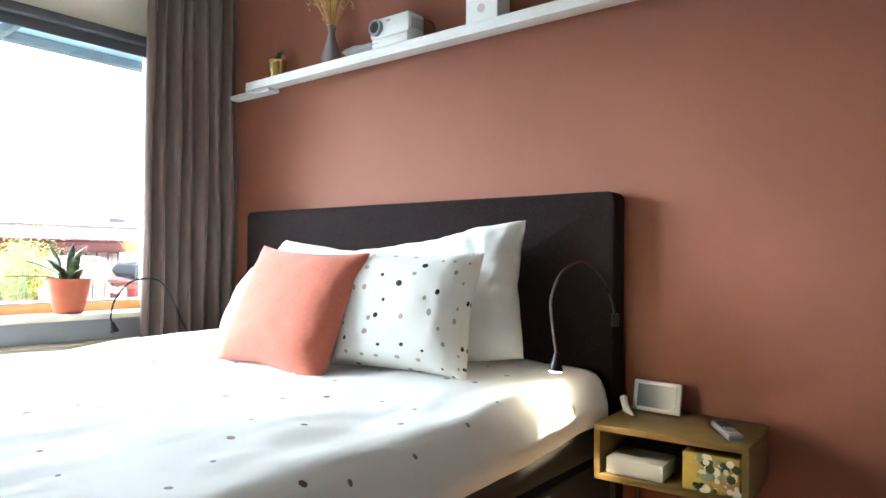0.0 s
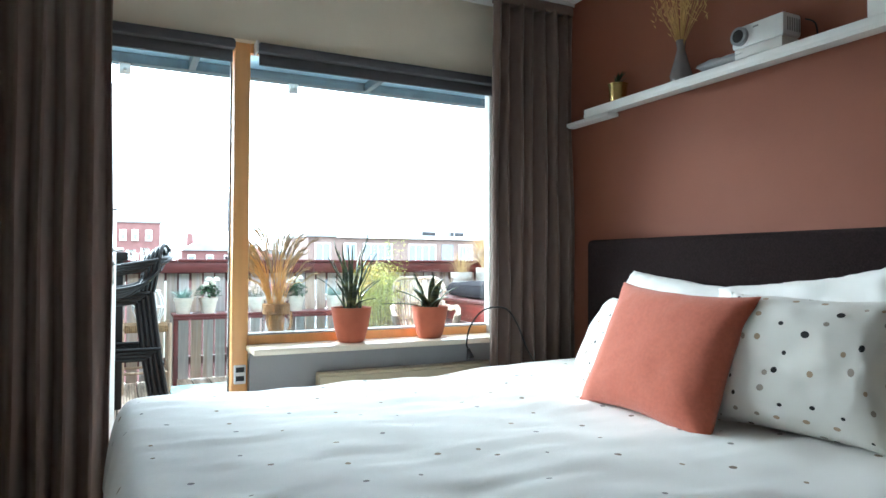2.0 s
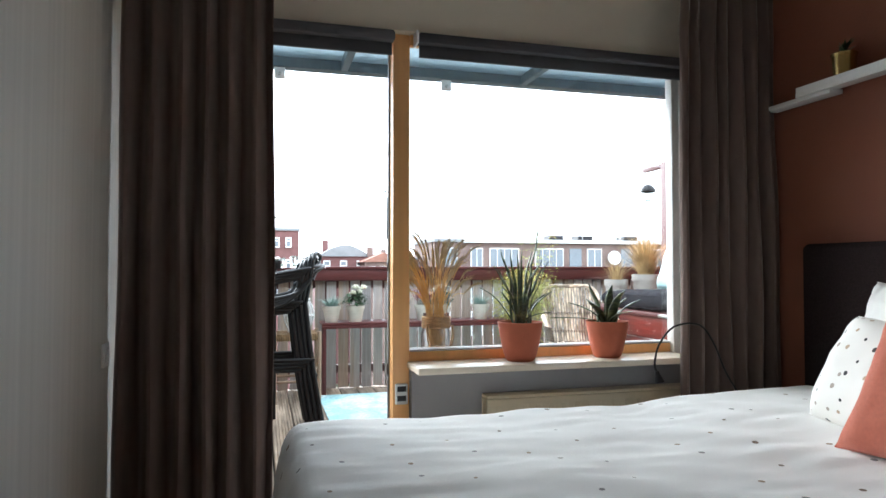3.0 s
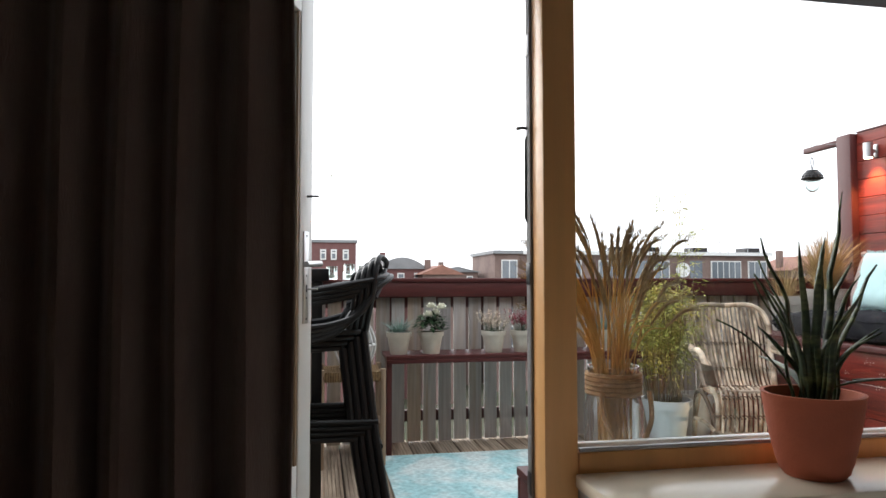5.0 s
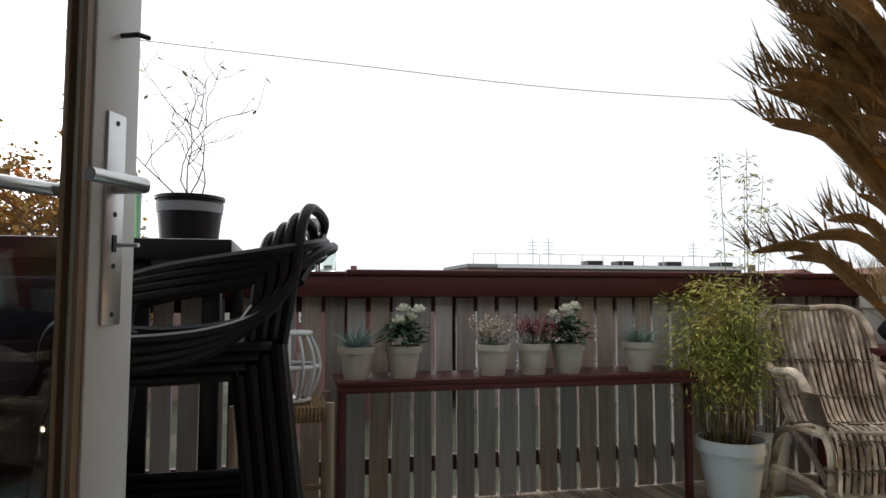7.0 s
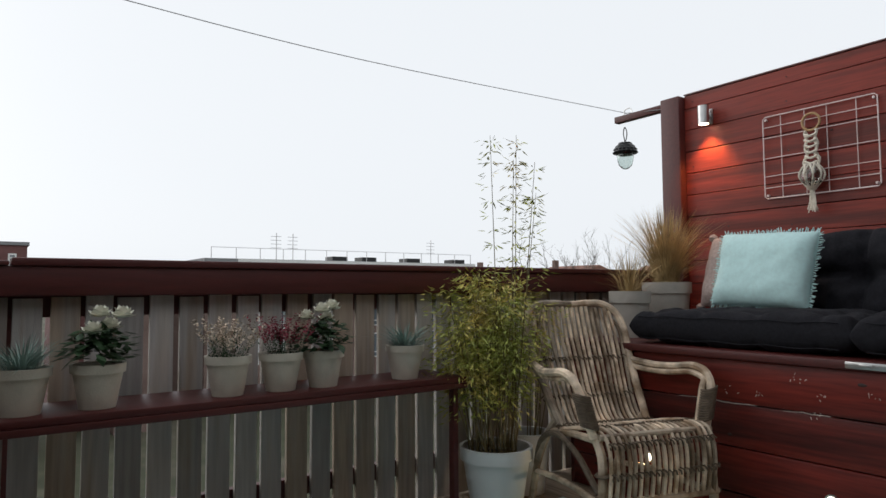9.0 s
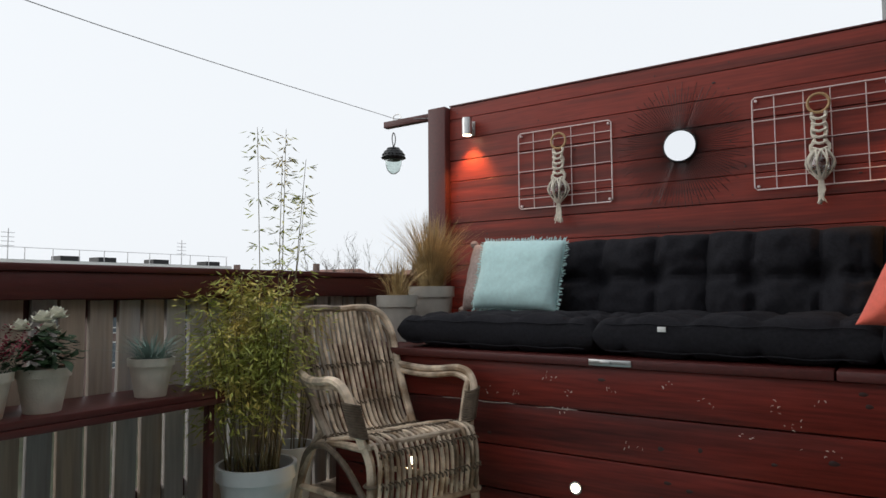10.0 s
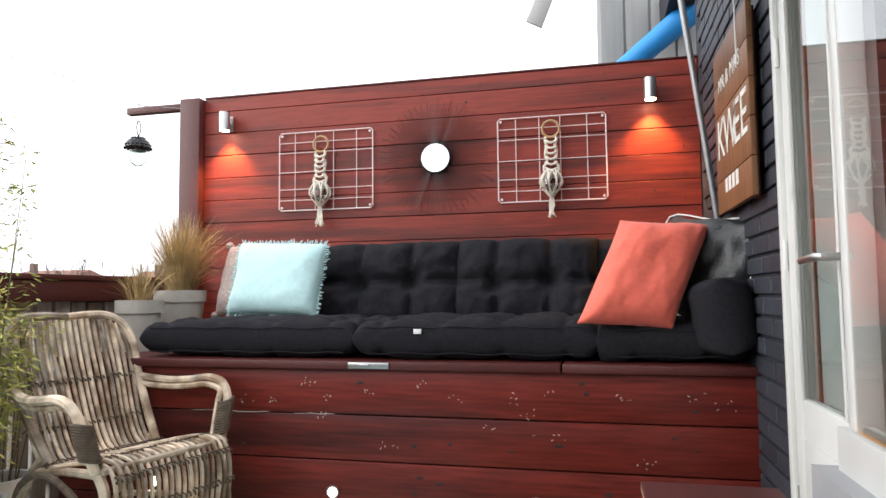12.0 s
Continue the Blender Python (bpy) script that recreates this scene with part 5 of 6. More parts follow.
def macrame(x, z_top, z_low):
    t = thing("macrame_hanger", "knotted cream macrame holder on a wooden ring", "macrame")
    y = SY - 0.035
    part("ring", T([(x + 0.043 * math.cos(a), y, z_top - 0.043 + 0.043 * math.sin(a)) for a in (2 * math.pi * k / 22 for k in range(22))], 0.0065, 8, 0, True), M_RING, t)
    zr = z_top - 0.085
    bm = bmesh.new()
    for s in (-1, 1):
        for q in range(3):
            tube(bm, [(x + s * (0.024 + 0.006 * math.sin(k * 0.9 + q)) * (1 if k < 14 else 1.3), y - 0.01 + 0.005 * q, zr - 0.19 * k / 18) for k in range(19)], 0.0055, 5)
    for k in range(6):
        z = zr - 0.02 - k * 0.028
        tube(bm, spline([(x - 0.03, y - 0.012, z), (x, y - 0.02, z - 0.014), (x + 0.03, y - 0.012, z - 0.004)], 3), 0.006, 5)
    part("knotted_cord", bm, M_COTTON, t)
    zj = zr - 0.235
    j = part("glass_jar", lathe([(0.02, -0.055), (0.05, -0.03), (0.055, 0.0), (0.04, 0.04), (0.03, 0.055), (0.027, 0.055), (0.037, 0.04), (0.051, 0.0), (0.046, -0.028), (0.0, -0.05)], 16, (x, y - 0.012, zj)), M_GLASS, t)
    bm = bmesh.new()
    for k in range(9):
        a = 2 * math.pi * k / 9
        tube(bm, spline([(x + 0.03 * math.cos(a), y - 0.012 + 0.03 * math.sin(a), zj + 0.06), (x + 0.059 * math.cos(a + 0.35), y - 0.012 + 0.059 * math.sin(a + 0.35), zj),
                         (x + 0.012 * math.cos(a), y - 0.012 + 0.012 * math.sin(a), zj - 0.07)], 4), 0.0045, 5)
        tube(bm, spline([(x + 0.03 * math.cos(a), y - 0.012 + 0.03 * math.sin(a), zj + 0.06), (x + 0.059 * math.cos(a - 0.35), y - 0.012 + 0.059 * math.sin(a - 0.35), zj),
                         (x + 0.012 * math.cos(a), y - 0.012 + 0.012 * math.sin(a), zj - 0.07)], 4), 0.0045, 5)
    part("net", bm, M_COTTON, t)
    bm = bmesh.new()
    r = random.Random(int(-x * 100))
    for k in range(26):
        a = r.uniform(0, 6.28)
        e = Vector((x + r.uniform(-0.022, 0.022), y - 0.012 + r.uniform(-0.012, 0.012), z_low + r.uniform(0, 0.02)))
        tube(bm, [(x + 0.008 * math.cos(a), y - 0.012 + 0.008 * math.sin(a), zj - 0.065), (x + 0.014 * math.cos(a), y - 0.012, zj - 0.12), e], 0.0028, 4)
    part("tassel", bm, M_COTTON, t)


wire_grid(-5.845, -5.29, 1.455, 1.895)
wire_grid(-4.60, -4.05, 1.45, 1.89)
macrame(-5.585, 1.86, 1.355)
macrame(-4.325, 1.86, 1.355)
sb_ = thing("sunburst_mirror", "round mirror in a dark metal sunburst on the screen", "mirror", pose(-4.935, SY, 1.705))
part("mirror_glass", T([(0, -0.020, 0), (0, -0.026, 0)], 0.076, 40), M_MIRROR, sb_)
part("rim", T([(0.079 * math.cos(a), -0.02, 0.079 * math.sin(a)) for a in (2 * math.pi * k / 40 for k in range(40))], 0.005, 6, 0, True), M_BLACKMETAL, sb_)
for i in range(112):
    a = 2 * math.pi * i / 112
    rr = 0.285 + (0.03 if i % 2 else -0.015) + 0.012 * math.sin(i * 1.7)
    part("ray", T([(0.08 * math.cos(a), -0.012, 0.08 * math.sin(a)), (rr * math.cos(a), -0.006 - 0.004 * (i % 2), rr * math.sin(a))], 0.0014, 4), M_BLACKMETAL, sb_)
for x in (-6.165, -3.835):
    w_ = thing("wall_lamp", "lit steel cylinder downlight on the timber screen", "lamp", pose(x, SY, 1.975), "downlights on the screen")
    part("body", lathe([(0.031, -0.05), (0.031, 0.055), (0.028, 0.055), (0.0, 0.055)], 20, (0, -0.062, 0)), M_STEEL, w_)
    part("arm", B(-0.012, 0.012, -0.032, -0.008, -0.012, 0.012, 0.002), M_STEEL, w_)
    part("plate", B(-0.022, 0.022, -0.008, 0.0, -0.045, 0.045, 0.003), M_STEEL, w_)
    part("bulb", T([(0, -0.062, -0.0502), (0, -0.062, -0.052)], 0.026, 16), M_BULB, w_)
    lamp("wall_lamp_light", "SPOT", (x, SY - 0.062, 1.915), (x, SY - 0.03, 1.4), 15, (1.0, 0.46, 0.13), 0.02, 95)
for x in (-5.86, -5.10, -4.34):
    lamp("spotlight_light", "SPOT", (x, BY - 0.03, 0.245), (x, BY - 1.0, 0.02), 2.0, WARM, 0.015, 130)

ac = thing("acorn_lantern", "hanging acorn lantern with a knobbly cap and clear glass", "lantern", pose(-6.80, 3.89, 1.865))
part("hook", T(spline([(0, 0, 0.085), (0.012, 0, 0.11), (0.016, 0, 0.15), (0, 0, 0.185), (-0.012, 0, 0.15), (-0.006, 0, 0.11), (0, 0, 0.085)], 4), 0.0035, 6), M_BLACKMETAL, ac)
part("cap", lathe([(0.062, 0.0), (0.074, 0.02), (0.066, 0.05), (0.04, 0.075), (0.008, 0.086), (0.0, 0.086)], 20), M_BLACKMETAL, ac)
for ring in range(4):
    for k in range(16):
        a = 2 * math.pi * (k + 0.5 * (ring % 2)) / 16
        rr = (0.074, 0.069, 0.055, 0.036)[ring]
        part("scale", lathe([(0.002, -0.008), (0.011, 0.0), (0.002, 0.008)], 6, (rr * math.cos(a), rr * math.sin(a), 0.014 + ring * 0.02)), M_BLACKMETAL, ac)
part("glass", lathe([(0.056, 0.0), (0.055, -0.03), (0.042, -0.072), (0.018, -0.094), (0.0, -0.098), (0.0, -0.094), (0.016, -0.09), (0.039, -0.07), (0.051, -0.03), (0.052, -0.002)], 20), M_TINTGLASS, ac)
wire = solid("wire", T(spline([(-6.78, 3.89, 2.14), (-6.78, 1.9, 2.105), (-6.78, 0.5, 2.15), (-6.78, -1.3, 2.225), (-6.78, -3.4, 2.34), (-6.78, -6.0, 2.52)], 8), 0.0022, 4), M_ALU, "thin steel wire stretched from the beam", "wire")
part("turnbuckle", T([(-6.79, 3.885, 2.14), (-6.47, 3.86, 2.09)], 0.0025, 5), M_ALU, beam)

# ---- house front by the bench: sign, pole, white door ----
sg = thing("family_sign", "brown wooden board sign with white lettering on the brick wall", "sign", pose(-3.635, 3.165, 1.27, 90, 0, -90))
for i in range(5):
    part("plank", B(0, 0.565, 0.122 * i, 0.122 * i + 0.119, 0, 0.018, 0.002), M_SIGN, sg)
for x in (0.06, 0.47):
    part("batten", B(x, x + 0.05, 0.0, 0.6, -0.016, -0.0005), M_REDRAIL, sg)


def letters(txt, x, y, size, parent):
    cu = bpy.data.curves.new("lettering", "FONT")
    cu.body, cu.size, cu.extrude = txt, size, 0.0012
    ob = bpy.data.objects.new("lettering", cu)
    scene.collection.objects.link(ob)
    me = bpy.data.meshes.new_from_object(ob)
    bpy.data.objects.remove(ob)
    me.materials.clear()
    me.materials.append(M_SIGNTXT)
    o = new("lettering", me)
    o.parent, o.location = parent, (x, y, 0.0195)


for ch, x in zip("MR&MRS", (0.10, 0.165, 0.235, 0.31, 0.375, 0.43)):
    letters(ch, x, 0.44, 0.075, sg)
for ch, x in zip("KWEE", (0.045, 0.165, 0.335, 0.44)):
    letters(ch, x, 0.20, 0.21, sg)
for i in range(4):
    part("lettering_bar", B(0.16 + i * 0.06, 0.20 + i * 0.06, 0.065, 0.115, 0.018, 0.0195), M_SIGNTXT, sg)
pl = thing("pole", "slim grey aluminium pole leaning against the house wall", "pole")
part("shaft", T([(-3.632, 3.36, 0.89), (-3.635, 3.30, 1.274), (-3.755, 3.20, 2.13), (-3.81, 3.16, 2.5)], 0.0125, 10), M_ALU, pl)
part("cord", T(spline([(-3.66, 2.72, 2.2), (-3.655, 2.74, 1.9), (-3.655, 2.74, 1.72)], 4), 0.003, 5), M_PLASTICW, pl)

d2 = tagged(new("door_2"), "closed white wooden door with a tall narrow pane", "door", kind="structure")
d2.matrix_world = pose(-3.60, 2.462, 0, 0, 0, -90)   # local x runs from the hinge towards the window
DW2 = 0.47
part("stile", B(0, 0.065, 0, 0.04, 0.06, 2.08, 0.004), M_DOORW, d2)
part("stile", B(DW2 - 0.075, DW2, 0, 0.04, 0.06, 2.08, 0.004), M_DOORW, d2)
part("rail", B(0.065, DW2 - 0.075, 0, 0.04, 1.98, 2.08, 0.004), M_DOORW, d2)
part("rail", B(0.065, DW2 - 0.075, 0.002, 0.038, 0.06, 0.70, 0.004), M_DOORW, d2)
part("raised_panel", B(0.085, DW2 - 0.095, -0.006, 0.0015, 0.16, 0.60, 0.005), M_DOORW, d2)
part("glazing_bead", B(0.065, 0.077, -0.004, 0.006, 0.7005, 1.9795, 0.002), M_DOORW, d2)
part("glazing_bead", B(DW2 - 0.087, DW2 - 0.0755, -0.004, 0.006, 0.7005, 1.9795, 0.002), M_DOORW, d2)
part("pane", B(0.065, DW2 - 0.0755, 0.017, 0.023, 0.7, 1.98), M_TINTGLASS, d2)
part("handle_plate", B(DW2 - 0.058, DW2 - 0.02, -0.007, -0.0005, 0.86, 1.20, 0.002), M_STEEL, d2)
part("lever", T([(DW2 - 0.039, -0.006, 1.055), (DW2 - 0.039, -0.05, 1.055), (DW2 - 0.05, -0.057, 1.055), (DW2 - 0.15, -0.057, 1.05)], 0.009, 10), M_STEEL, d2)
part("keyhole", B(DW2 - 0.043, DW2 - 0.035, -0.0085, -0.007, 1.0, 1.03), M_DARK, d2)
for z in (0.42, 1.08, 1.65):
    part("hinge", T([(-0.004, -0.006, z - 0.04), (-0.004, -0.006, z + 0.04)], 0.007, 8), M_DOORW, d2)
df2 = structure("door_frame_2", B(-3.612, -3.557, 2.466, 2.499, 0.03, 2.134, 0.004), M_DOORW, "white painted door frame beside the brick wall", "door frame", True)
part("head", B(-3.605, -3.557, 1.99, 2.464, 2.085, 2.134, 0.004), M_DOORW, df2)
part("step", B(-3.70, -3.605, 1.99, 2.499, 0.03, 0.058, 0.004), M_ALU, df2)

# low plank box under the window, with the vase
bxx = thing("plank_box", "low maroon plank box under the window", "planter box")
part("top", B(-4.03, -3.745, 0.60, 2.06, 0.535, 0.56, 0.004), M_REDRAIL, bxx)
part("front_board", B(-4.02, -4.0, 0.60, 2.06, 0.035, 0.5345, 0.003), M_REDRAIL, bxx)
part("end_board", B(-3.999, -3.745, 0.60, 0.62, 0.035, 0.5345, 0.003), M_REDRAIL, bxx)
part("end_board", B(-3.999, -3.745, 2.04, 2.06, 0.035, 0.5345, 0.003), M_REDRAIL, bxx)
vs = thing("glass_vase", "glass vase wound with rope and filled with pampas grass", "vase", pose(-3.815, 0.79, 0.5602))
H = 0.30
part("glass", lathe([(0.07, 0), (0.073, 0.02), (0.073, 0.20), (0.06, 0.25), (0.064, H), (0.061, H), (0.056, 0.25), (0.069, 0.20), (0.069, 0.02), (0.0, 0.012)], 28), M_GLASS, vs)
bm = bmesh.new()
for k in range(5):
    tube(bm, [(0.066 * math.cos(a), 0.066 * math.sin(a), 0.235 + k * 0.011) for a in (2 * math.pi * j / 20 for j in range(20))], 0.0062, 6, True)
part("rope_winding", bm, M_ROPE, vs)
part("rope_handle", T([(0.068, -0.062, 0.245), (0.084, -0.056, 0.17), (0.090, 0.0, 0.095), (0.084, 0.056, 0.17), (0.068, 0.062, 0.245)], 0.0062, 7, 6), M_ROPE, vs)
r = random.Random(77)
st = bmesh.new()
for i in range(80):
    a, sp = r.uniform(0, 6.28), 0.03 + 0.13 * math.sqrt(r.random())
    topz = r.uniform(0.47, 0.64) - 0.09 * (sp / 0.16) ** 2
    b = Vector((r.uniform(-0.04, 0.04), r.uniform(-0.04, 0.04), 0.014))
    if i % 6 == 0:
        a, sp, topz = -1.6, r.uniform(0.08, 0.15), r.uniform(0.46, 0.54)
    n_ = Vector((b.x * 0.4 + math.cos(a) * 0.03, b.y * 0.4 + math.sin(a) * 0.03, 0.27))
    e = Vector((math.cos(a) * sp * 0.35 - 0.01, math.sin(a) * sp, topz))
    tube(st, spline([b, n_, n_.lerp(e, 0.5) + Vector((0, 0, 0.05)), e], 4), 0.0018, 5)
    d = ((e - n_).normalized() + Vector((0, math.sin(a) * 0.5, -0.05))).normalized()
    L = r.uniform(0.09, 0.14)
    q = spline([e, e + d * L * 0.5 + Vector((0, 0, 0.01)), e + d * L + Vector((0, 0, -0.02))], 4)
    pm = bmesh.new()
    tube(pm, q, [0.001, 0.0025, 0.004, 0.0046, 0.0046, 0.0042, 0.0034, 0.0022, 0.0006], 6)
    for k in range(64):
        c = q[min(8, int(r.random() * 9))]
        leaf_card(pm, c, d + Vector((r.uniform(-0.45, 0.45), r.uniform(-0.45, 0.45), r.uniform(-0.1, 0.5))), Vector((0, 0, 1)), r.uniform(0.012, 0.036), 0.0017)
    part("plume", pm, M_PLUME, vs, "brown feathery grass ear")
tagged(part("stems", st, M_STEM, vs), kind="stuff")

# ---- bar corner of the terrace ----
bt = thing("bar_table", "tall black bar table on the deck", "table")
part("tabletop", B(-6.36, -5.41, -1.5, 0.10, 1.07, 1.13, 0.005), M_BLACKMETAL, bt)
part("side_panel", B(-5.47, -5.45, -1.42, -0.12, 0.05, 1.0695, 0.003), M_BLACKMETAL, bt)
for x in (-6.34, -5.48):
    for y in (-1.48, 0.02):
        part("leg", B(x, x + 0.05, y, y + 0.05, 0.031, 1.0698, 0.003), M_BLACKMETAL, bt)
part("foot_rail", B(-6.28, -5.49, 0.03, 0.05, 0.25, 0.29, 0.003), M_BLACKMETAL, bt)


def bar_stool(lift, shift):
    """Moulded stool that faces -y: four splayed legs, seat, and a back of looped arms."""
    t = thing("bar_stool", "black moulded plastic bar stool in a stack", "bar stool", pose(-5.16, 0.02 + shift, 0.031 + lift), "stacked bar stools")
    S = 0.765
    for s in (-1, 1):
        part("leg", T([(s * 0.16, 0.19, S), (s * 0.19, 0.24, 0.35), (s * 0.22, 0.30, 0.0)], [0.017] * 6 + [0.016] * 6 + [0.014], 8, 6), M_DARK, t)
        part("leg", T([(s * 0.16, -0.17, S), (s * 0.19, -0.22, 0.35), (s * 0.22, -0.27, 0.0)], [0.017] * 6 + [0.016] * 6 + [0.014], 8, 6), M_DARK, t)
        part("arm_loop", T([(s * 0.10, 0.295, S + 0.235), (s * 0.19, 0.25, S + 0.22), (s * 0.225, 0.12, S + 0.195), (s * 0.225, -0.06, S + 0.16), (s * 0.20, -0.17, S + 0.11), (s * 0.17, -0.195, S + 0.03), (s * 0.155, -0.17, S + 0.005)], 0.0125, 8, 5), M_DARK, t)
        part("seat_rim", T([(s * 0.20, 0.225, S + 0.15), (s * 0.215, 0.16, S + 0.07), (s * 0.21, 0.05, S + 0.03), (s * 0.20, -0.10, S + 0.015), (s * 0.17, -0.19, S + 0.02)], 0.0135, 8, 5), M_DARK, t)
        part("foot_rail", T([(s * 0.195, 0.25, 0.40), (s * 0.195, -0.225, 0.40)], 0.012, 8), M_DARK, t)
        part("back_loop", T([(s * 0.14, 0.20, S), (s * 0.20, 0.225, S + 0.16), (s * 0.19, 0.24, S + 0.27), (s * 0.15, 0.26, S + 0.31), (s * 0.05, 0.295, S + 0.285), (-s * 0.10, 0.275, S + 0.22), (-s * 0.18, 0.235, S + 0.14)], 0.0125, 8, 6), M_DARK, t)
    part("back_bow", T([(-0.20, 0.22, S + 0.17), (-0.14, 0.29, S + 0.215), (0.0, 0.32, S + 0.23), (0.14, 0.29, S + 0.215), (0.20, 0.22, S + 0.17)], 0.013, 8, 6), M_DARK, t)
    part("foot_rail", T([(-0.20, -0.235, 0.30), (0.20, -0.235, 0.30)], 0.014, 8), M_DARK, t)
    part("foot_rail", T([(-0.20, 0.258, 0.30), (0.20, 0.258, 0.30)], 0.013, 8), M_DARK, t)
    bm = bmesh.new()

    def f(u, v):
        a, b = u * 2 - 1, v * 2 - 1
        k = (a * a + b * b - a * a * b * b)
        return (a * 0.20 * (1 - 0.12 * b * b), b * 0.20 * (1 - 0.12 * a * a), S + 0.022 * k - 0.012)
    sheet(bm, 12, 12, f)
    se = part("seat", bm, M_DARK, t)
    m = se.modifiers.new("thickness", "SOLIDIFY")
    m.thickness = 0.02
    return t


for i in range(4):
    bar_stool(0.022 * i, 0.027 * i - 0.054)

ws = thing("rush_stool", "low wooden stool with a woven rush seat by the fence", "stool", pose(-6.12, 0.24, 0.031))
for sx in (-1, 1):
    for sy in (-1, 1):
        part("leg", T([(sx * 0.15, sy * 0.17, 0), (sx * 0.15, sy * 0.17, 0.545)], 0.017, 10), M_PALEWOOD, ws)
    part("stretcher", T([(sx * 0.15, -0.17, 0.16), (sx * 0.15, 0.17, 0.16)], 0.011, 8), M_PALEWOOD, ws)
    part("stretcher", T([(-0.15, sx * 0.17, 0.22), (0.15, sx * 0.17, 0.22)], 0.011, 8), M_PALEWOOD, ws)
for i in range(24):
    y = -0.158 + i * 0.0137
    part("rush_strand", T([(-0.16, y, 0.50), (-0.155, y, 0.525), (0.0, y, 0.515), (0.155, y, 0.525), (0.16, y, 0.50), (0.155, y, 0.48), (-0.155, y, 0.48)], 0.007, 5, 0, True), M_RUSH, ws)
ln = thing("slat_lantern", "round white wooden slat lantern on the stool", "lantern", pose(-6.12, 0.26, 0.031 + 0.533))
for k in range(14):
    a = 2 * math.pi * k / 14
    pts = [((0.075 + 0.045 * math.sin(math.pi * q / 8)) * math.cos(a), (0.075 + 0.045 * math.sin(math.pi * q / 8)) * math.sin(a), 0.012 + 0.25 * q / 8) for q in range(9)]
    part("slat", T(pts, 0.0068, 6), M_WHITESLAT, ln)
for z, rr in ((0.008, 0.08), (0.262, 0.082), (0.135, 0.113)):
    part("hoop", T([(rr * math.cos(a), rr * math.sin(a), z) for a in (2 * math.pi * k / 24 for k in range(24))], 0.0085, 6, 0, True), M_WHITESLAT, ln)
part("glass_cup", lathe([(0.055, 0.01), (0.06, 0.18), (0.056, 0.18), (0.05, 0.016), (0.0, 0.016)], 18), M_GLASS, ln)

for y, hh in ((0.13, 0.085), (0.24, 0.10), (0.335, 0.09), (0.425, 0.10)):
    jr = thing("glass_jar", "small ribbed glass tealight jar on the fence rail", "glass jar", pose(-6.51, y, 1.0785), "jars on the fence rail")
    part("glass", lathe([(0.034, 0), (0.037, 0.01), (0.036, hh * 0.5), (0.037, hh - 0.012), (0.034, hh), (0.031, hh), (0.033, hh - 0.012), (0.032, 0.012), (0.0, 0.008)], 18), M_TINTGLASS, jr)
    part("candle", lathe([(0.019, 0.009), (0.019, 0.03), (0.0, 0.031)], 12), M_PETAL, jr)

bk_ = thing("branch_planter", "black bucket with bare corkscrew branches on the bar table", "planter", pose(-6.14, -0.12, 1.1305))
part("bucket", lathe([(0.10, 0), (0.122, 0.20), (0.128, 0.205), (0.128, 0.217), (0.118, 0.217), (0.112, 0.20), (0.0, 0.17)], 26), M_BLACKMETAL, bk_)
part("band", lathe([(0.1195, 0.155), (0.1232, 0.19), (0.12, 0.19), (0.115, 0.155)], 26), M_PLASTICG, bk_)
part("soil", lathe([(0.0, 0.175), (0.112, 0.175), (0.08, 0.182)], 18), M_SOIL, bk_)
lv = bmesh.new()
r = random.Random(19)


def grow(bm, lvb, p, d, length, rad, depth, kink, leafy, r):
    pts, c = [p], p
    for k in range(6):
        d = (d + Vector((r.uniform(-kink, kink), r.uniform(-kink, kink), r.uniform(-kink * 0.5, kink * 0.6)))).normalized()
        c = c + d * length / 6
        pts.append(c)
    tube(bm, pts, [rad * (1 - 0.1 * k) for k in range(7)], 5)
    if depth:
        for k in range(3):
            i = r.randint(2, 6)
            nd = (d + Vector((r.uniform(-0.9, 0.9), r.uniform(-0.9, 0.9), r.uniform(-0.2, 0.6)))).normalized()
            grow(bm, lvb, pts[i], nd, length * r.uniform(0.5, 0.75), rad * 0.6, depth - 1, kink, leafy, r)
    if leafy and depth == 0:
        for k in range(leafy):
            leaf_card(lvb, pts[r.randint(3, 6)], Vector((r.uniform(-1, 1), r.uniform(-1, 1), -0.4)), Vector((0, 0, 1)), 0.035, 0.014)


for i in range(5):
    br = bmesh.new()
    grow(br, lv, Vector((r.uniform(-0.04, 0.04), r.uniform(-0.04, 0.04), 0.17)), Vector((r.uniform(-0.4, 0.4), r.uniform(-0.5, 0.15), 1)), 0.36, 0.0032, 2, 0.5, 1 if i % 2 else 0, r)
    part("branch", br, M_BARK, bk_)
part("leaves", lv, M_BAMBOOLEAF, bk_)
bo = thing("bottle", "dark green sparkling wine bottle on the bar table", "bottle", pose(-5.60, -0.225, 1.1305))
part("glass", lathe([(0.043, 0), (0.044, 0.01), (0.044, 0.15), (0.036, 0.19), (0.017, 0.25), (0.016, 0.30), (0.0, 0.30)], 20), M_BOTTLE, bo)
part("foil", lathe([(0.0185, 0.22), (0.0175, 0.25), (0.0172, 0.302), (0.0, 0.303)], 16), M_STEEL, bo)

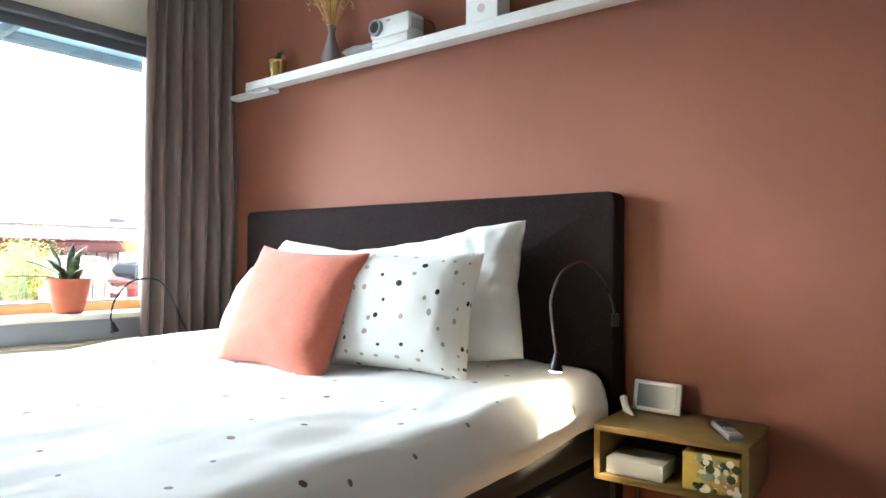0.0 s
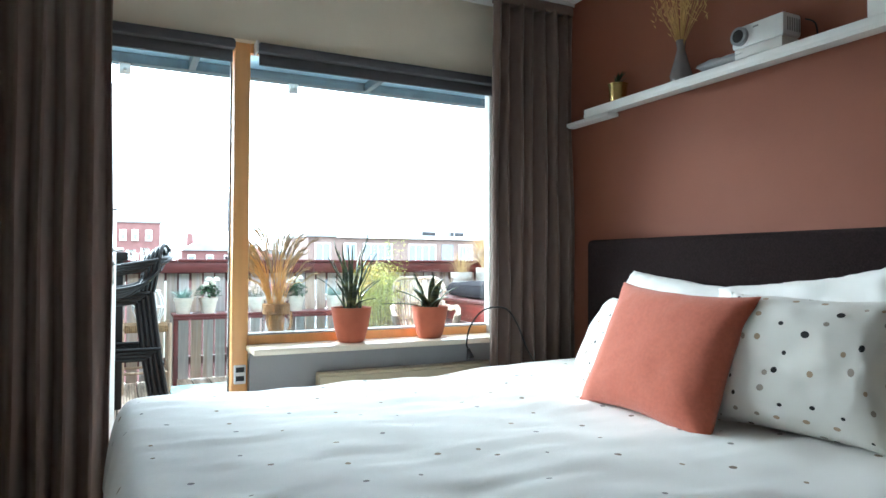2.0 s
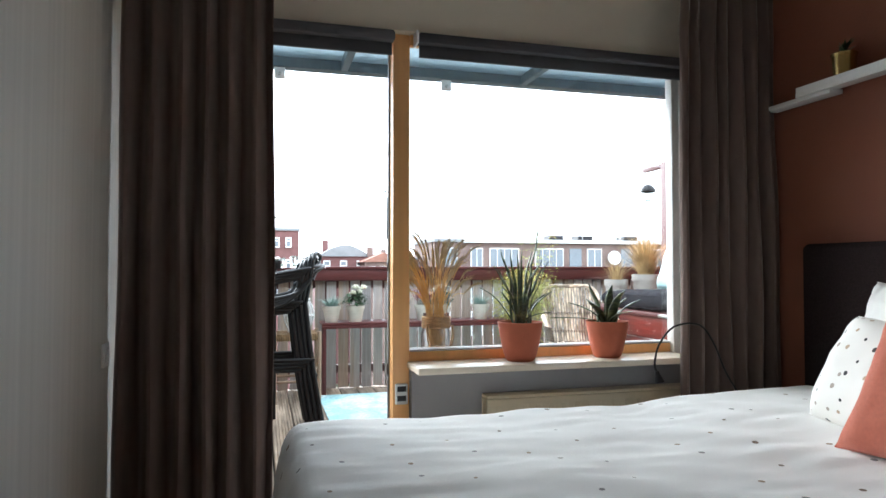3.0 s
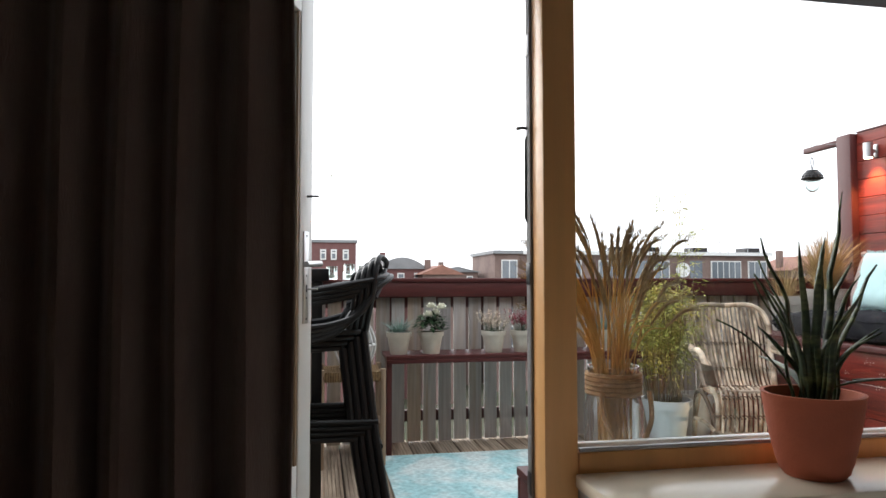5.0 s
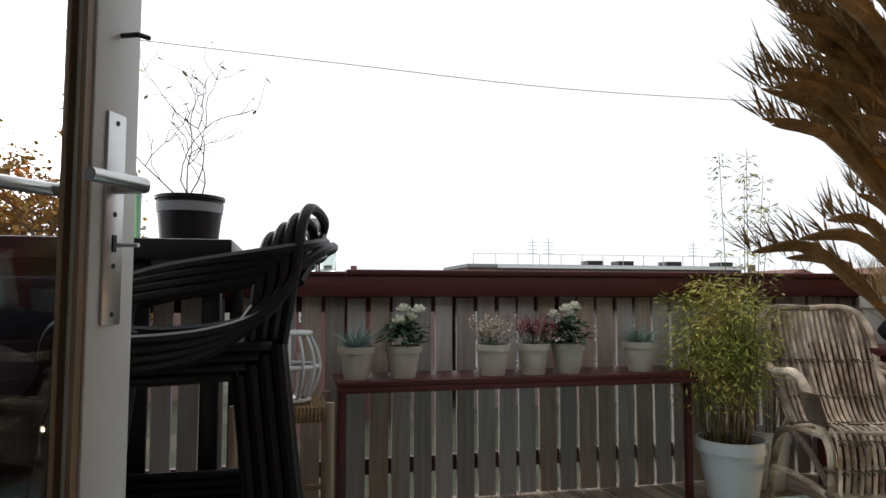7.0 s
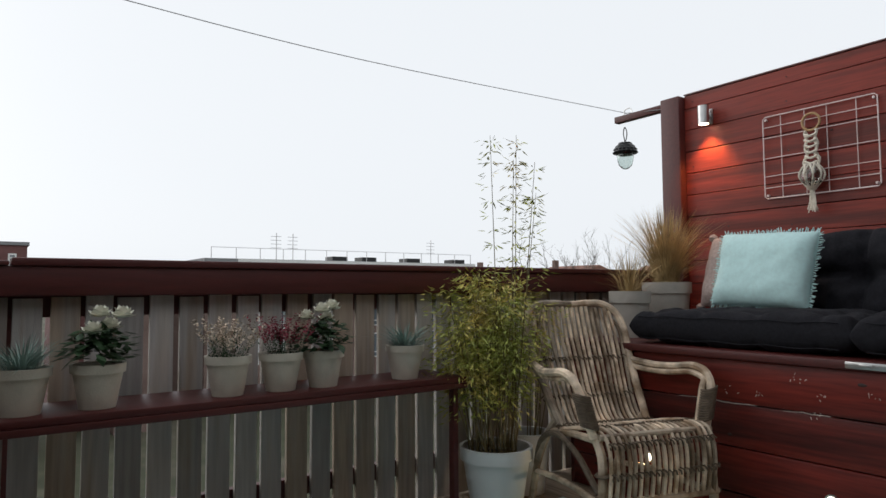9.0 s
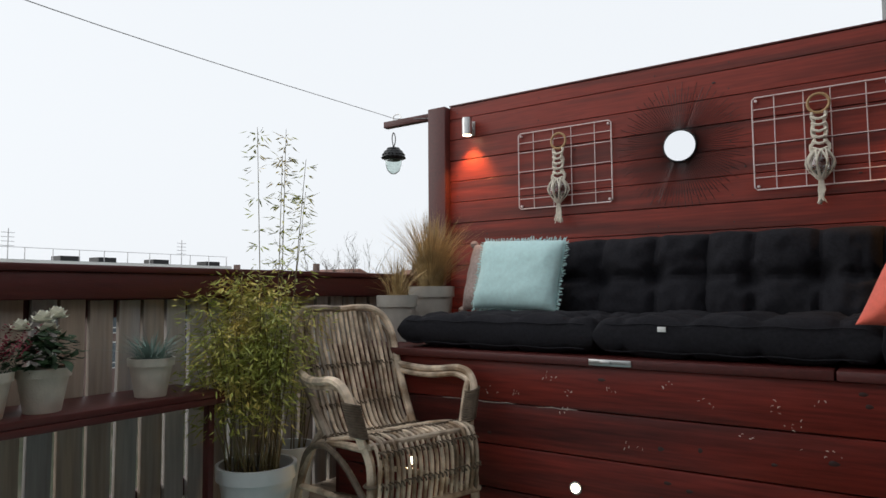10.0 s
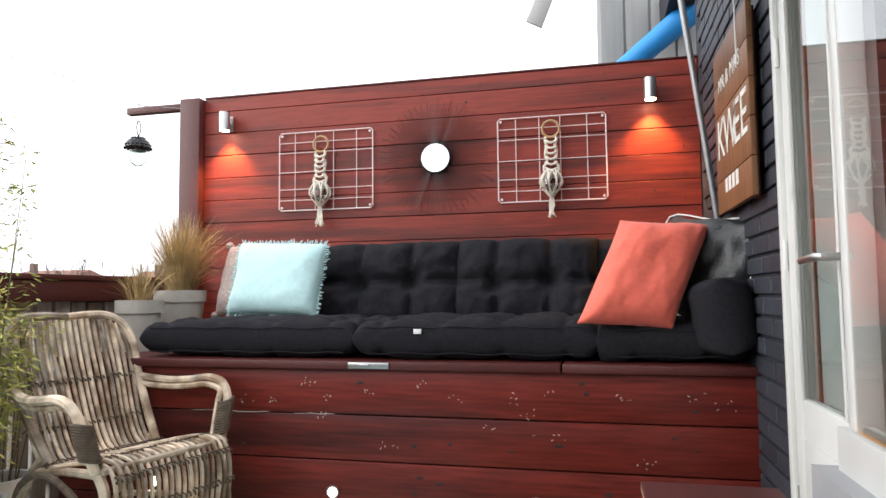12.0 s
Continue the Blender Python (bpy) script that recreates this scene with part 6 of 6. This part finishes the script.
sofa = thing("lounge_seat", "low black cushioned lounge seat beside the bar table", "sofa")
part("base", B(-5.28, -4.50, -1.30, -0.32, 0.031, 0.70, 0.01), M_BLACKMETAL, sofa)
part("seat_pad", pillow(0.78, 0.96, 0.2, 24, 61, 0.0, 0.006, 0.28), M_CUSHION, sofa).matrix_local = pose(-4.89, -0.81, 0.79, -90, 0, 0)
part("backrest", B(-5.40, -5.285, -1.30, -0.30, 0.031, 1.02, 0.02), M_CUSHION, sofa)
solid("throw_pillow", pillow(0.40, 0.34, 0.13, 24, 62, 0.06, 0.008), M_NAVY, "navy blue pillow with a white band on the lounge seat", "pillow", lean(-5.17, -0.78, 0.95, 14, 86, 4))
solid("throw_pillow", pillow(0.19, 0.11, 0.08, 20, 63, 0.10, 0.014), M_WHITEPIL, "crumpled white pillow on the lounge seat", "pillow", lean(-5.08, -0.54, 0.915, 24, 80, -14))

# blue rolled awning and the neighbours' siding behind the screen
aw = thing("rolled_awning", "rolled blue awning cloth behind the timber screen", "awning")
part("roll", T([(-4.25, 4.35, 2.05), (-3.9, 4.3, 2.28), (-3.45, 4.25, 2.62)], [0.035, 0.06, 0.075], 14), M_BLUE, aw)
nb = thing("roof_dormer", "grey sided roof dormer of the next house", "dormer")
part("wall", B(-4.05, -3.0, 4.6, 7.0, -1.0, 3.6), M_SIDING, nb)
for i in range(7):
    part("siding_board", B(-4.05 + i * 0.15, -3.915 + i * 0.15, 4.585, 4.5995, -1.0, 3.6, 0.003), M_SIDING, nb)
arm = thing("awning_bracket", "bent white metal awning bracket overhead", "bracket")
part("plate", B(-0.035, 0.035, -0.006, 0.006, -0.1, 0.12, 0.003), M_PLASTICW, arm).matrix_local = pose(-4.30, 3.09, 2.15, 0, 22, 20)
part("strut", T([(-4.27, 3.09, 2.235), (-4.2, 2.9, 2.25), (-4.2, 2.70, 2.25)], 0.012, 8), M_ALU, arm)

# ---- beyond the terrace ----
GZ = -9.0
structure("ground", B(-900, 600, -700, 700, GZ - 0.3, GZ), M_GROUND, "winter lawns and yards far below the terrace", "ground")
structure("house_below", B(-3.75, 8, -6, 6, GZ, -0.2), M_FARBRICK, "brick storeys under the terrace", "building")
terrace_base = structure("terrace_base", B(-6.62, -3.75, -6, 6, GZ, -0.152), M_FARBRICK, "brick storeys that carry the terrace", "building")


def window_unit(parent, x, y0, y1, z0, z1, panes):
    w = part("window", B(x, x + 0.14, y0, y1, z0, z1), M_FARWHITE, parent)
    n = panes
    for i in range(n):
        a, b = y0 + 0.09 + (y1 - y0 - 0.09) * i / n, y0 + (y1 - y0 - 0.09) * (i + 1) / n
        part("pane", B(x + 0.1405, x + 0.16, a, b, z0 + 0.55, z1 - 0.1), M_FARGLASS, w)
        part("pane", B(x + 0.1405, x + 0.16, a, b, z0 + 0.1, z0 + 0.45), M_FARGLASS, w)


row = thing("apartment_building", "long brown brick apartment block with white windows", "building")
X = -60.0
part("wall", B(X - 9, X, 15.6, 43.5, GZ, 3.45), M_FARBRICK, row)
part("roof", B(X - 9.2, X + 0.3, 15.4, 43.7, 3.451, 3.75), M_FARROOF, row)
part("parapet", B(X + 0.302, X + 0.42, 18.2, 43.7, 3.40, 3.72), M_FARWHITE, row)
for y0, y1, n in ((16.2, 17.7, 2), (19.0, 20.2, 2), (20.9, 23.9, 4), (25.6, 28.6, 4), (31.2, 32.8, 2), (37.2, 40.4, 5), (41.2, 43.2, 3)):
    for z0 in (0.6, -2.4, -5.4):
        window_unit(row, X, y0, y1, z0, z0 + 2.3, n)
for y0, y1 in ((19.0, 24.6), (29.2, 36.6), (40.8, 43.4)):
    b = part("balcony", B(X + 0.0, X + 1.3, y0, y1, -0.15, 0.05), M_FARWHITE, row)
    part("rail", B(X + 1.2, X + 1.26, y0, y1, 0.95, 1.05), M_FARWHITE, b)
    for k in range(int((y1 - y0) / 0.5)):
        part("bar", B(X + 1.2, X + 1.25, y0 + k * 0.5, y0 + k * 0.5 + 0.05, 0.05, 0.95), M_FARWHITE, b)
for y0 in (29.3, 35.0):
    part("recess", B(X + 0.002, X + 0.05, y0, y0 + 1.3, 0.6, 2.9), M_FARGLASS, row)
for y in (27.8, 36.2, 42.0, 31.0):
    part("roof_box", B(X - 3, X - 1.4, y, y + 1.6, 3.751, 4.25), M_DARK, row)
part("dish", T([(X + 0.4, 34.0, 2.0), (X + 0.55, 34.0, 2.0)], 0.7, 20), M_FARWHITE, row)
for i in range(14):
    part("roof_rail_post", B(X + 0.0, X + 0.05, 16 + i * 2.1, 16.05 + i * 2.1, 3.751, 4.7), M_ALU, row)
part("roof_rail", B(X + 0.0, X + 0.04, 16, 43.4, 4.68, 4.72), M_ALU, row)
for y in (22.4, 39.5, 24.0):
    an = part("antenna", B(X - 2, X - 1.94, y, y + 0.06, 3.751, 6.3), M_ALU, row)
    for k in range(4):
        part("rod", B(X - 2, X - 1.96, y - 0.5, y + 0.5, 4.9 + k * 0.35, 4.94 + k * 0.35), M_ALU, an)

red = thing("red_apartment_tower", "dark red brick apartment tower", "building")
X2 = -50.0
part("wall", B(X2 - 8, X2, -0.6, 2.55, GZ, 3.75), M_FARRED, red)
part("roof", B(X2 - 8.1, X2 + 0.1, -0.7, 2.65, 3.7505, 3.95), M_FARROOF, red)
for y in (0.0, 0.75, 1.6):
    for z in (2.5, 0.9, -0.9):
        window_unit(red, X2, y, y + 0.42, z, z + 0.75, 1)


def house(x, y0, y1, eave, ridge, roof, wall, label, arch=False):
    h = thing("house", label, "house", group="houses beyond the fence")
    part("wall", B(x - 7, x, y0, y1, GZ, eave), wall, h)
    bm = bmesh.new()
    if arch:
        k = 14
        prof = [(y0 + (y1 - y0) * i / k, eave + 0.001 + (ridge - eave) * math.sin(math.pi * i / k)) for i in range(k + 1)]
    else:
        prof = [(y0 - 0.3, eave + 0.001), ((y0 + y1) / 2, ridge), (y1 + 0.3, eave + 0.001)]
    a = [bm.verts.new((x + 0.2, y, z)) for y, z in prof]
    b = [bm.verts.new((x - 7.2, y, z)) for y, z in prof]
    for i in range(len(prof) - 1):
        bm.faces.new((a[i], a[i + 1], b[i + 1], b[i]))
    bm.faces.new(a), bm.faces.new(b[::-1]), bm.faces.new((a[0], b[0], b[-1], a[-1]))
    part("roof", bm, roof, h, smooth=False)
    for k in range(3):
        yy = y0 + (y1 - y0) * (k + 0.3) / 3.2
        window_unit(h, x, yy, yy + 0.6, eave - 1.3, eave - 0.35, 1)
    part("chimney", B(x - 3, x - 2.5, y0 + 0.6, y0 + 1.1, eave, ridge + 0.5), wall, h)


house(-58, 4.6, 9.2, 2.0, 3.0, M_FARROOF, M_FARRED, "red brick house with an arched grey roof", True)
house(-55, 8.2, 11.4, 1.5, 2.3, M_TILE, M_FARBRICK, "brick house with an orange tiled roof")
house(-64, 11.0, 15.0, 1.8, 2.35, M_FARROOF, M_FARBRICK, "low brick house with a grey roof")
house(-70, -26, -8, 1.4, 2.6, M_FARROOF, M_FARBRICK, "long brick house with a grey roof")
for i, (x, y) in enumerate(((-52, 50), (-44, 57), (-36, 63), (-60, 46))):
    house(x, y, y + 9, 2.0, 3.6, M_TILE, M_FARBRICK, "brick house with a red tiled roof")


def tree(x, y, h, leafy, seed, label, spread=0.55):
    r = random.Random(seed)
    t = thing("tree", label, "tree", pose(x, y, GZ), "trees beyond the terrace")
    tr, cr = bmesh.new(), bmesh.new()
    tube(tr, spline([(0, 0, 0), (0.15, 0.1, h * 0.25), (-0.1, 0.1, h * 0.5)], 3), [0.28 - 0.02 * k for k in range(7)], 8)

    def limb(p, d, length, rad, depth):
        pts, c = [p], p
        for k in range(4):
            d = (d + Vector((r.uniform(-0.3, 0.3), r.uniform(-0.3, 0.3), r.uniform(-0.12, 0.22)))).normalized()
            c = c + d * length / 4
            pts.append(c)
        tube(tr, pts, [rad * (1 - 0.17 * k) for k in range(5)], 5 if depth > 1 else 3)
        if depth:
            for k in range(4 if depth > 1 else 5):
                nd = (d + Vector((r.uniform(-1, 1), r.uniform(-1, 1), r.uniform(-0.3, 0.8)))).normalized()
                limb(pts[r.randint(1, 4)], nd, length * r.uniform(0.45, 0.7), rad * 0.5, depth - 1)
        elif leafy:
            for k in range(leafy):
                c2 = pts[r.randint(1, 4)] + Vector((r.uniform(-1, 1), r.uniform(-1, 1), r.uniform(-1, 1))) * 0.28
                leaf_card(cr, c2, Vector((r.uniform(-1, 1), r.uniform(-1, 1), r.uniform(-1, 0.4))), Vector((r.uniform(-1, 1), 0.3, 1)), r.uniform(0.14, 0.22), r.uniform(0.11, 0.18))
    for k in range(9):
        a = k * 2.4
        limb(Vector((-0.05, 0.1, h * (0.28 + 0.025 * k))), Vector((math.cos(a), math.sin(a), 0.5 + 0.12 * k)).normalized(), h * spread * r.uniform(0.5, 0.8), 0.11, 3)
    part("trunk", tr, M_BARK, t)
    if leafy:
        part("crown", cr, M_AUTUMN, t, "thinning yellow autumn leaves")
    else:
        cr.free()


tree(-26, -7.7, 16.4, 20, 61, "autumn tree with thinning yellow leaves", 0.42)
tree(-31, -13.5, 15.8, 16, 62, "autumn tree with thinning yellow leaves", 0.42)
for i, (x, y, h) in enumerate(((-47, 47, 14.2), (-42, 50, 13.6), (-37, 54, 14.0), (-53, 43, 13.4))):
    tree(x, y, h, 0, 70 + i, "bare winter tree behind the roofs", 0.5)

# ---- pieces of floors and walls ----


def deck_board(width, length, ridges=7):
    """A grooved decking board along x, its top at z = 0."""
    bm = bmesh.new()
    prof = [(0.0, -0.025)]
    step = width / ridges
    for i in range(ridges):
        a = i * step
        prof += [(a + step * 0.04, -0.003), (a + step * 0.2, 0.0), (a + step * 0.7, 0.0), (a + step * 0.86, -0.0045)]
    prof.append((width, -0.025))
    va = [bm.verts.new((0, y, z)) for y, z in prof]
    vb = [bm.verts.new((length, y, z)) for y, z in prof]
    for i in range(len(prof) - 1):
        bm.faces.new((va[i], vb[i], vb[i + 1], va[i + 1]))
    bm.faces.new(va), bm.faces.new(vb[::-1])
    return bm


PITCH = 0.145
dk = mesh_of(deck_board(0.139, 2.86), M_DECK, "deck_plank", False)
for i in range(int((YE - YW) / PITCH)):
    o = new("deck_plank", dk)
    o.parent, o.location = deck, (-6.56, YW + i * PITCH, 0.03 + 0.0015 * math.sin(i * 2.7))

sl = [mesh_of(B(0, 0.022, 0, 0.080 + 0.003 * (k % 3), 0, 0.925 + 0.008 * (k % 2), 0.002), (M_SLAT, M_SLAT, M_SLATTAN)[k % 3], "slat", False) for k in range(6)]
rng = random.Random(3)
for i in range(int((YE - YW) / 0.1025)):
    o = new("slat", sl[rng.randrange(6)])
    o.parent, o.location = fence, (-6.512, YW + 0.03 + i * 0.1025, 0.036 + rng.uniform(-0.004, 0.004))
    o.rotation_euler = (rng.uniform(-0.006, 0.006), 0, rng.uniform(-0.02, 0.02))

sb = mesh_of(B(0, 2.73, 0, 0.024, 0, 0.1272, 0.0025), M_REDWOOD, "board", False)
sb_top = mesh_of(B(0, 2.73, 0, 0.024, 0, 0.079, 0.0025), M_REDWOOD, "board", False)
for k in range(12):
    o = new("board", sb_top if k == 11 else sb)
    o.parent, o.location = screen_wall, (-6.334, 3.868 + 0.0015 * (k % 3), 0.621 + 0.1306 * k)
screw = mesh_of(T([(0, -0.0012, 0), (0, 0.002, 0)], 0.0038, 7), M_KNOT, "screw")
for k in range(1, 12):
    for x in (-6.28, -5.72, -5.06, -4.70, -4.05, -3.68):
        o = new("screw", screw)
        o.parent, o.location = screen_wall, (x + 0.006 * math.sin(k * 3.1), 3.868, 0.621 + 0.1306 * k + 0.035)
rng = random.Random(31)
for i in range(20):
    knot(rng.uniform(-6.2, -3.7), 3.8677, 0.621 + 0.1306 * rng.randrange(3, 11) + rng.uniform(0.03, 0.10), rng.uniform(0.004, 0.010), rng.uniform(0.003, 0.006), screen_wall)

bk = [mesh_of(B(0, 0.018, 0, 0.205 if j == 0 else 0.1, 0, 0.052, 0.004), M_BRICK, "brick", False) for j in (0, 1)]
for row in range(39):
    y, half = 2.503, row % 2
    while y < 3.84:
        w = 0.1 if half else 0.205
        half_now, half = half, 0
        if y + w <= 3.88:
            o = new("brick", bk[1 if half_now else 0])
            o.parent, o.location = brickwall, (-3.612 + rng.uniform(-0.002, 0.002), y, 0.02 + row * 0.0635)
        y += w + 0.011
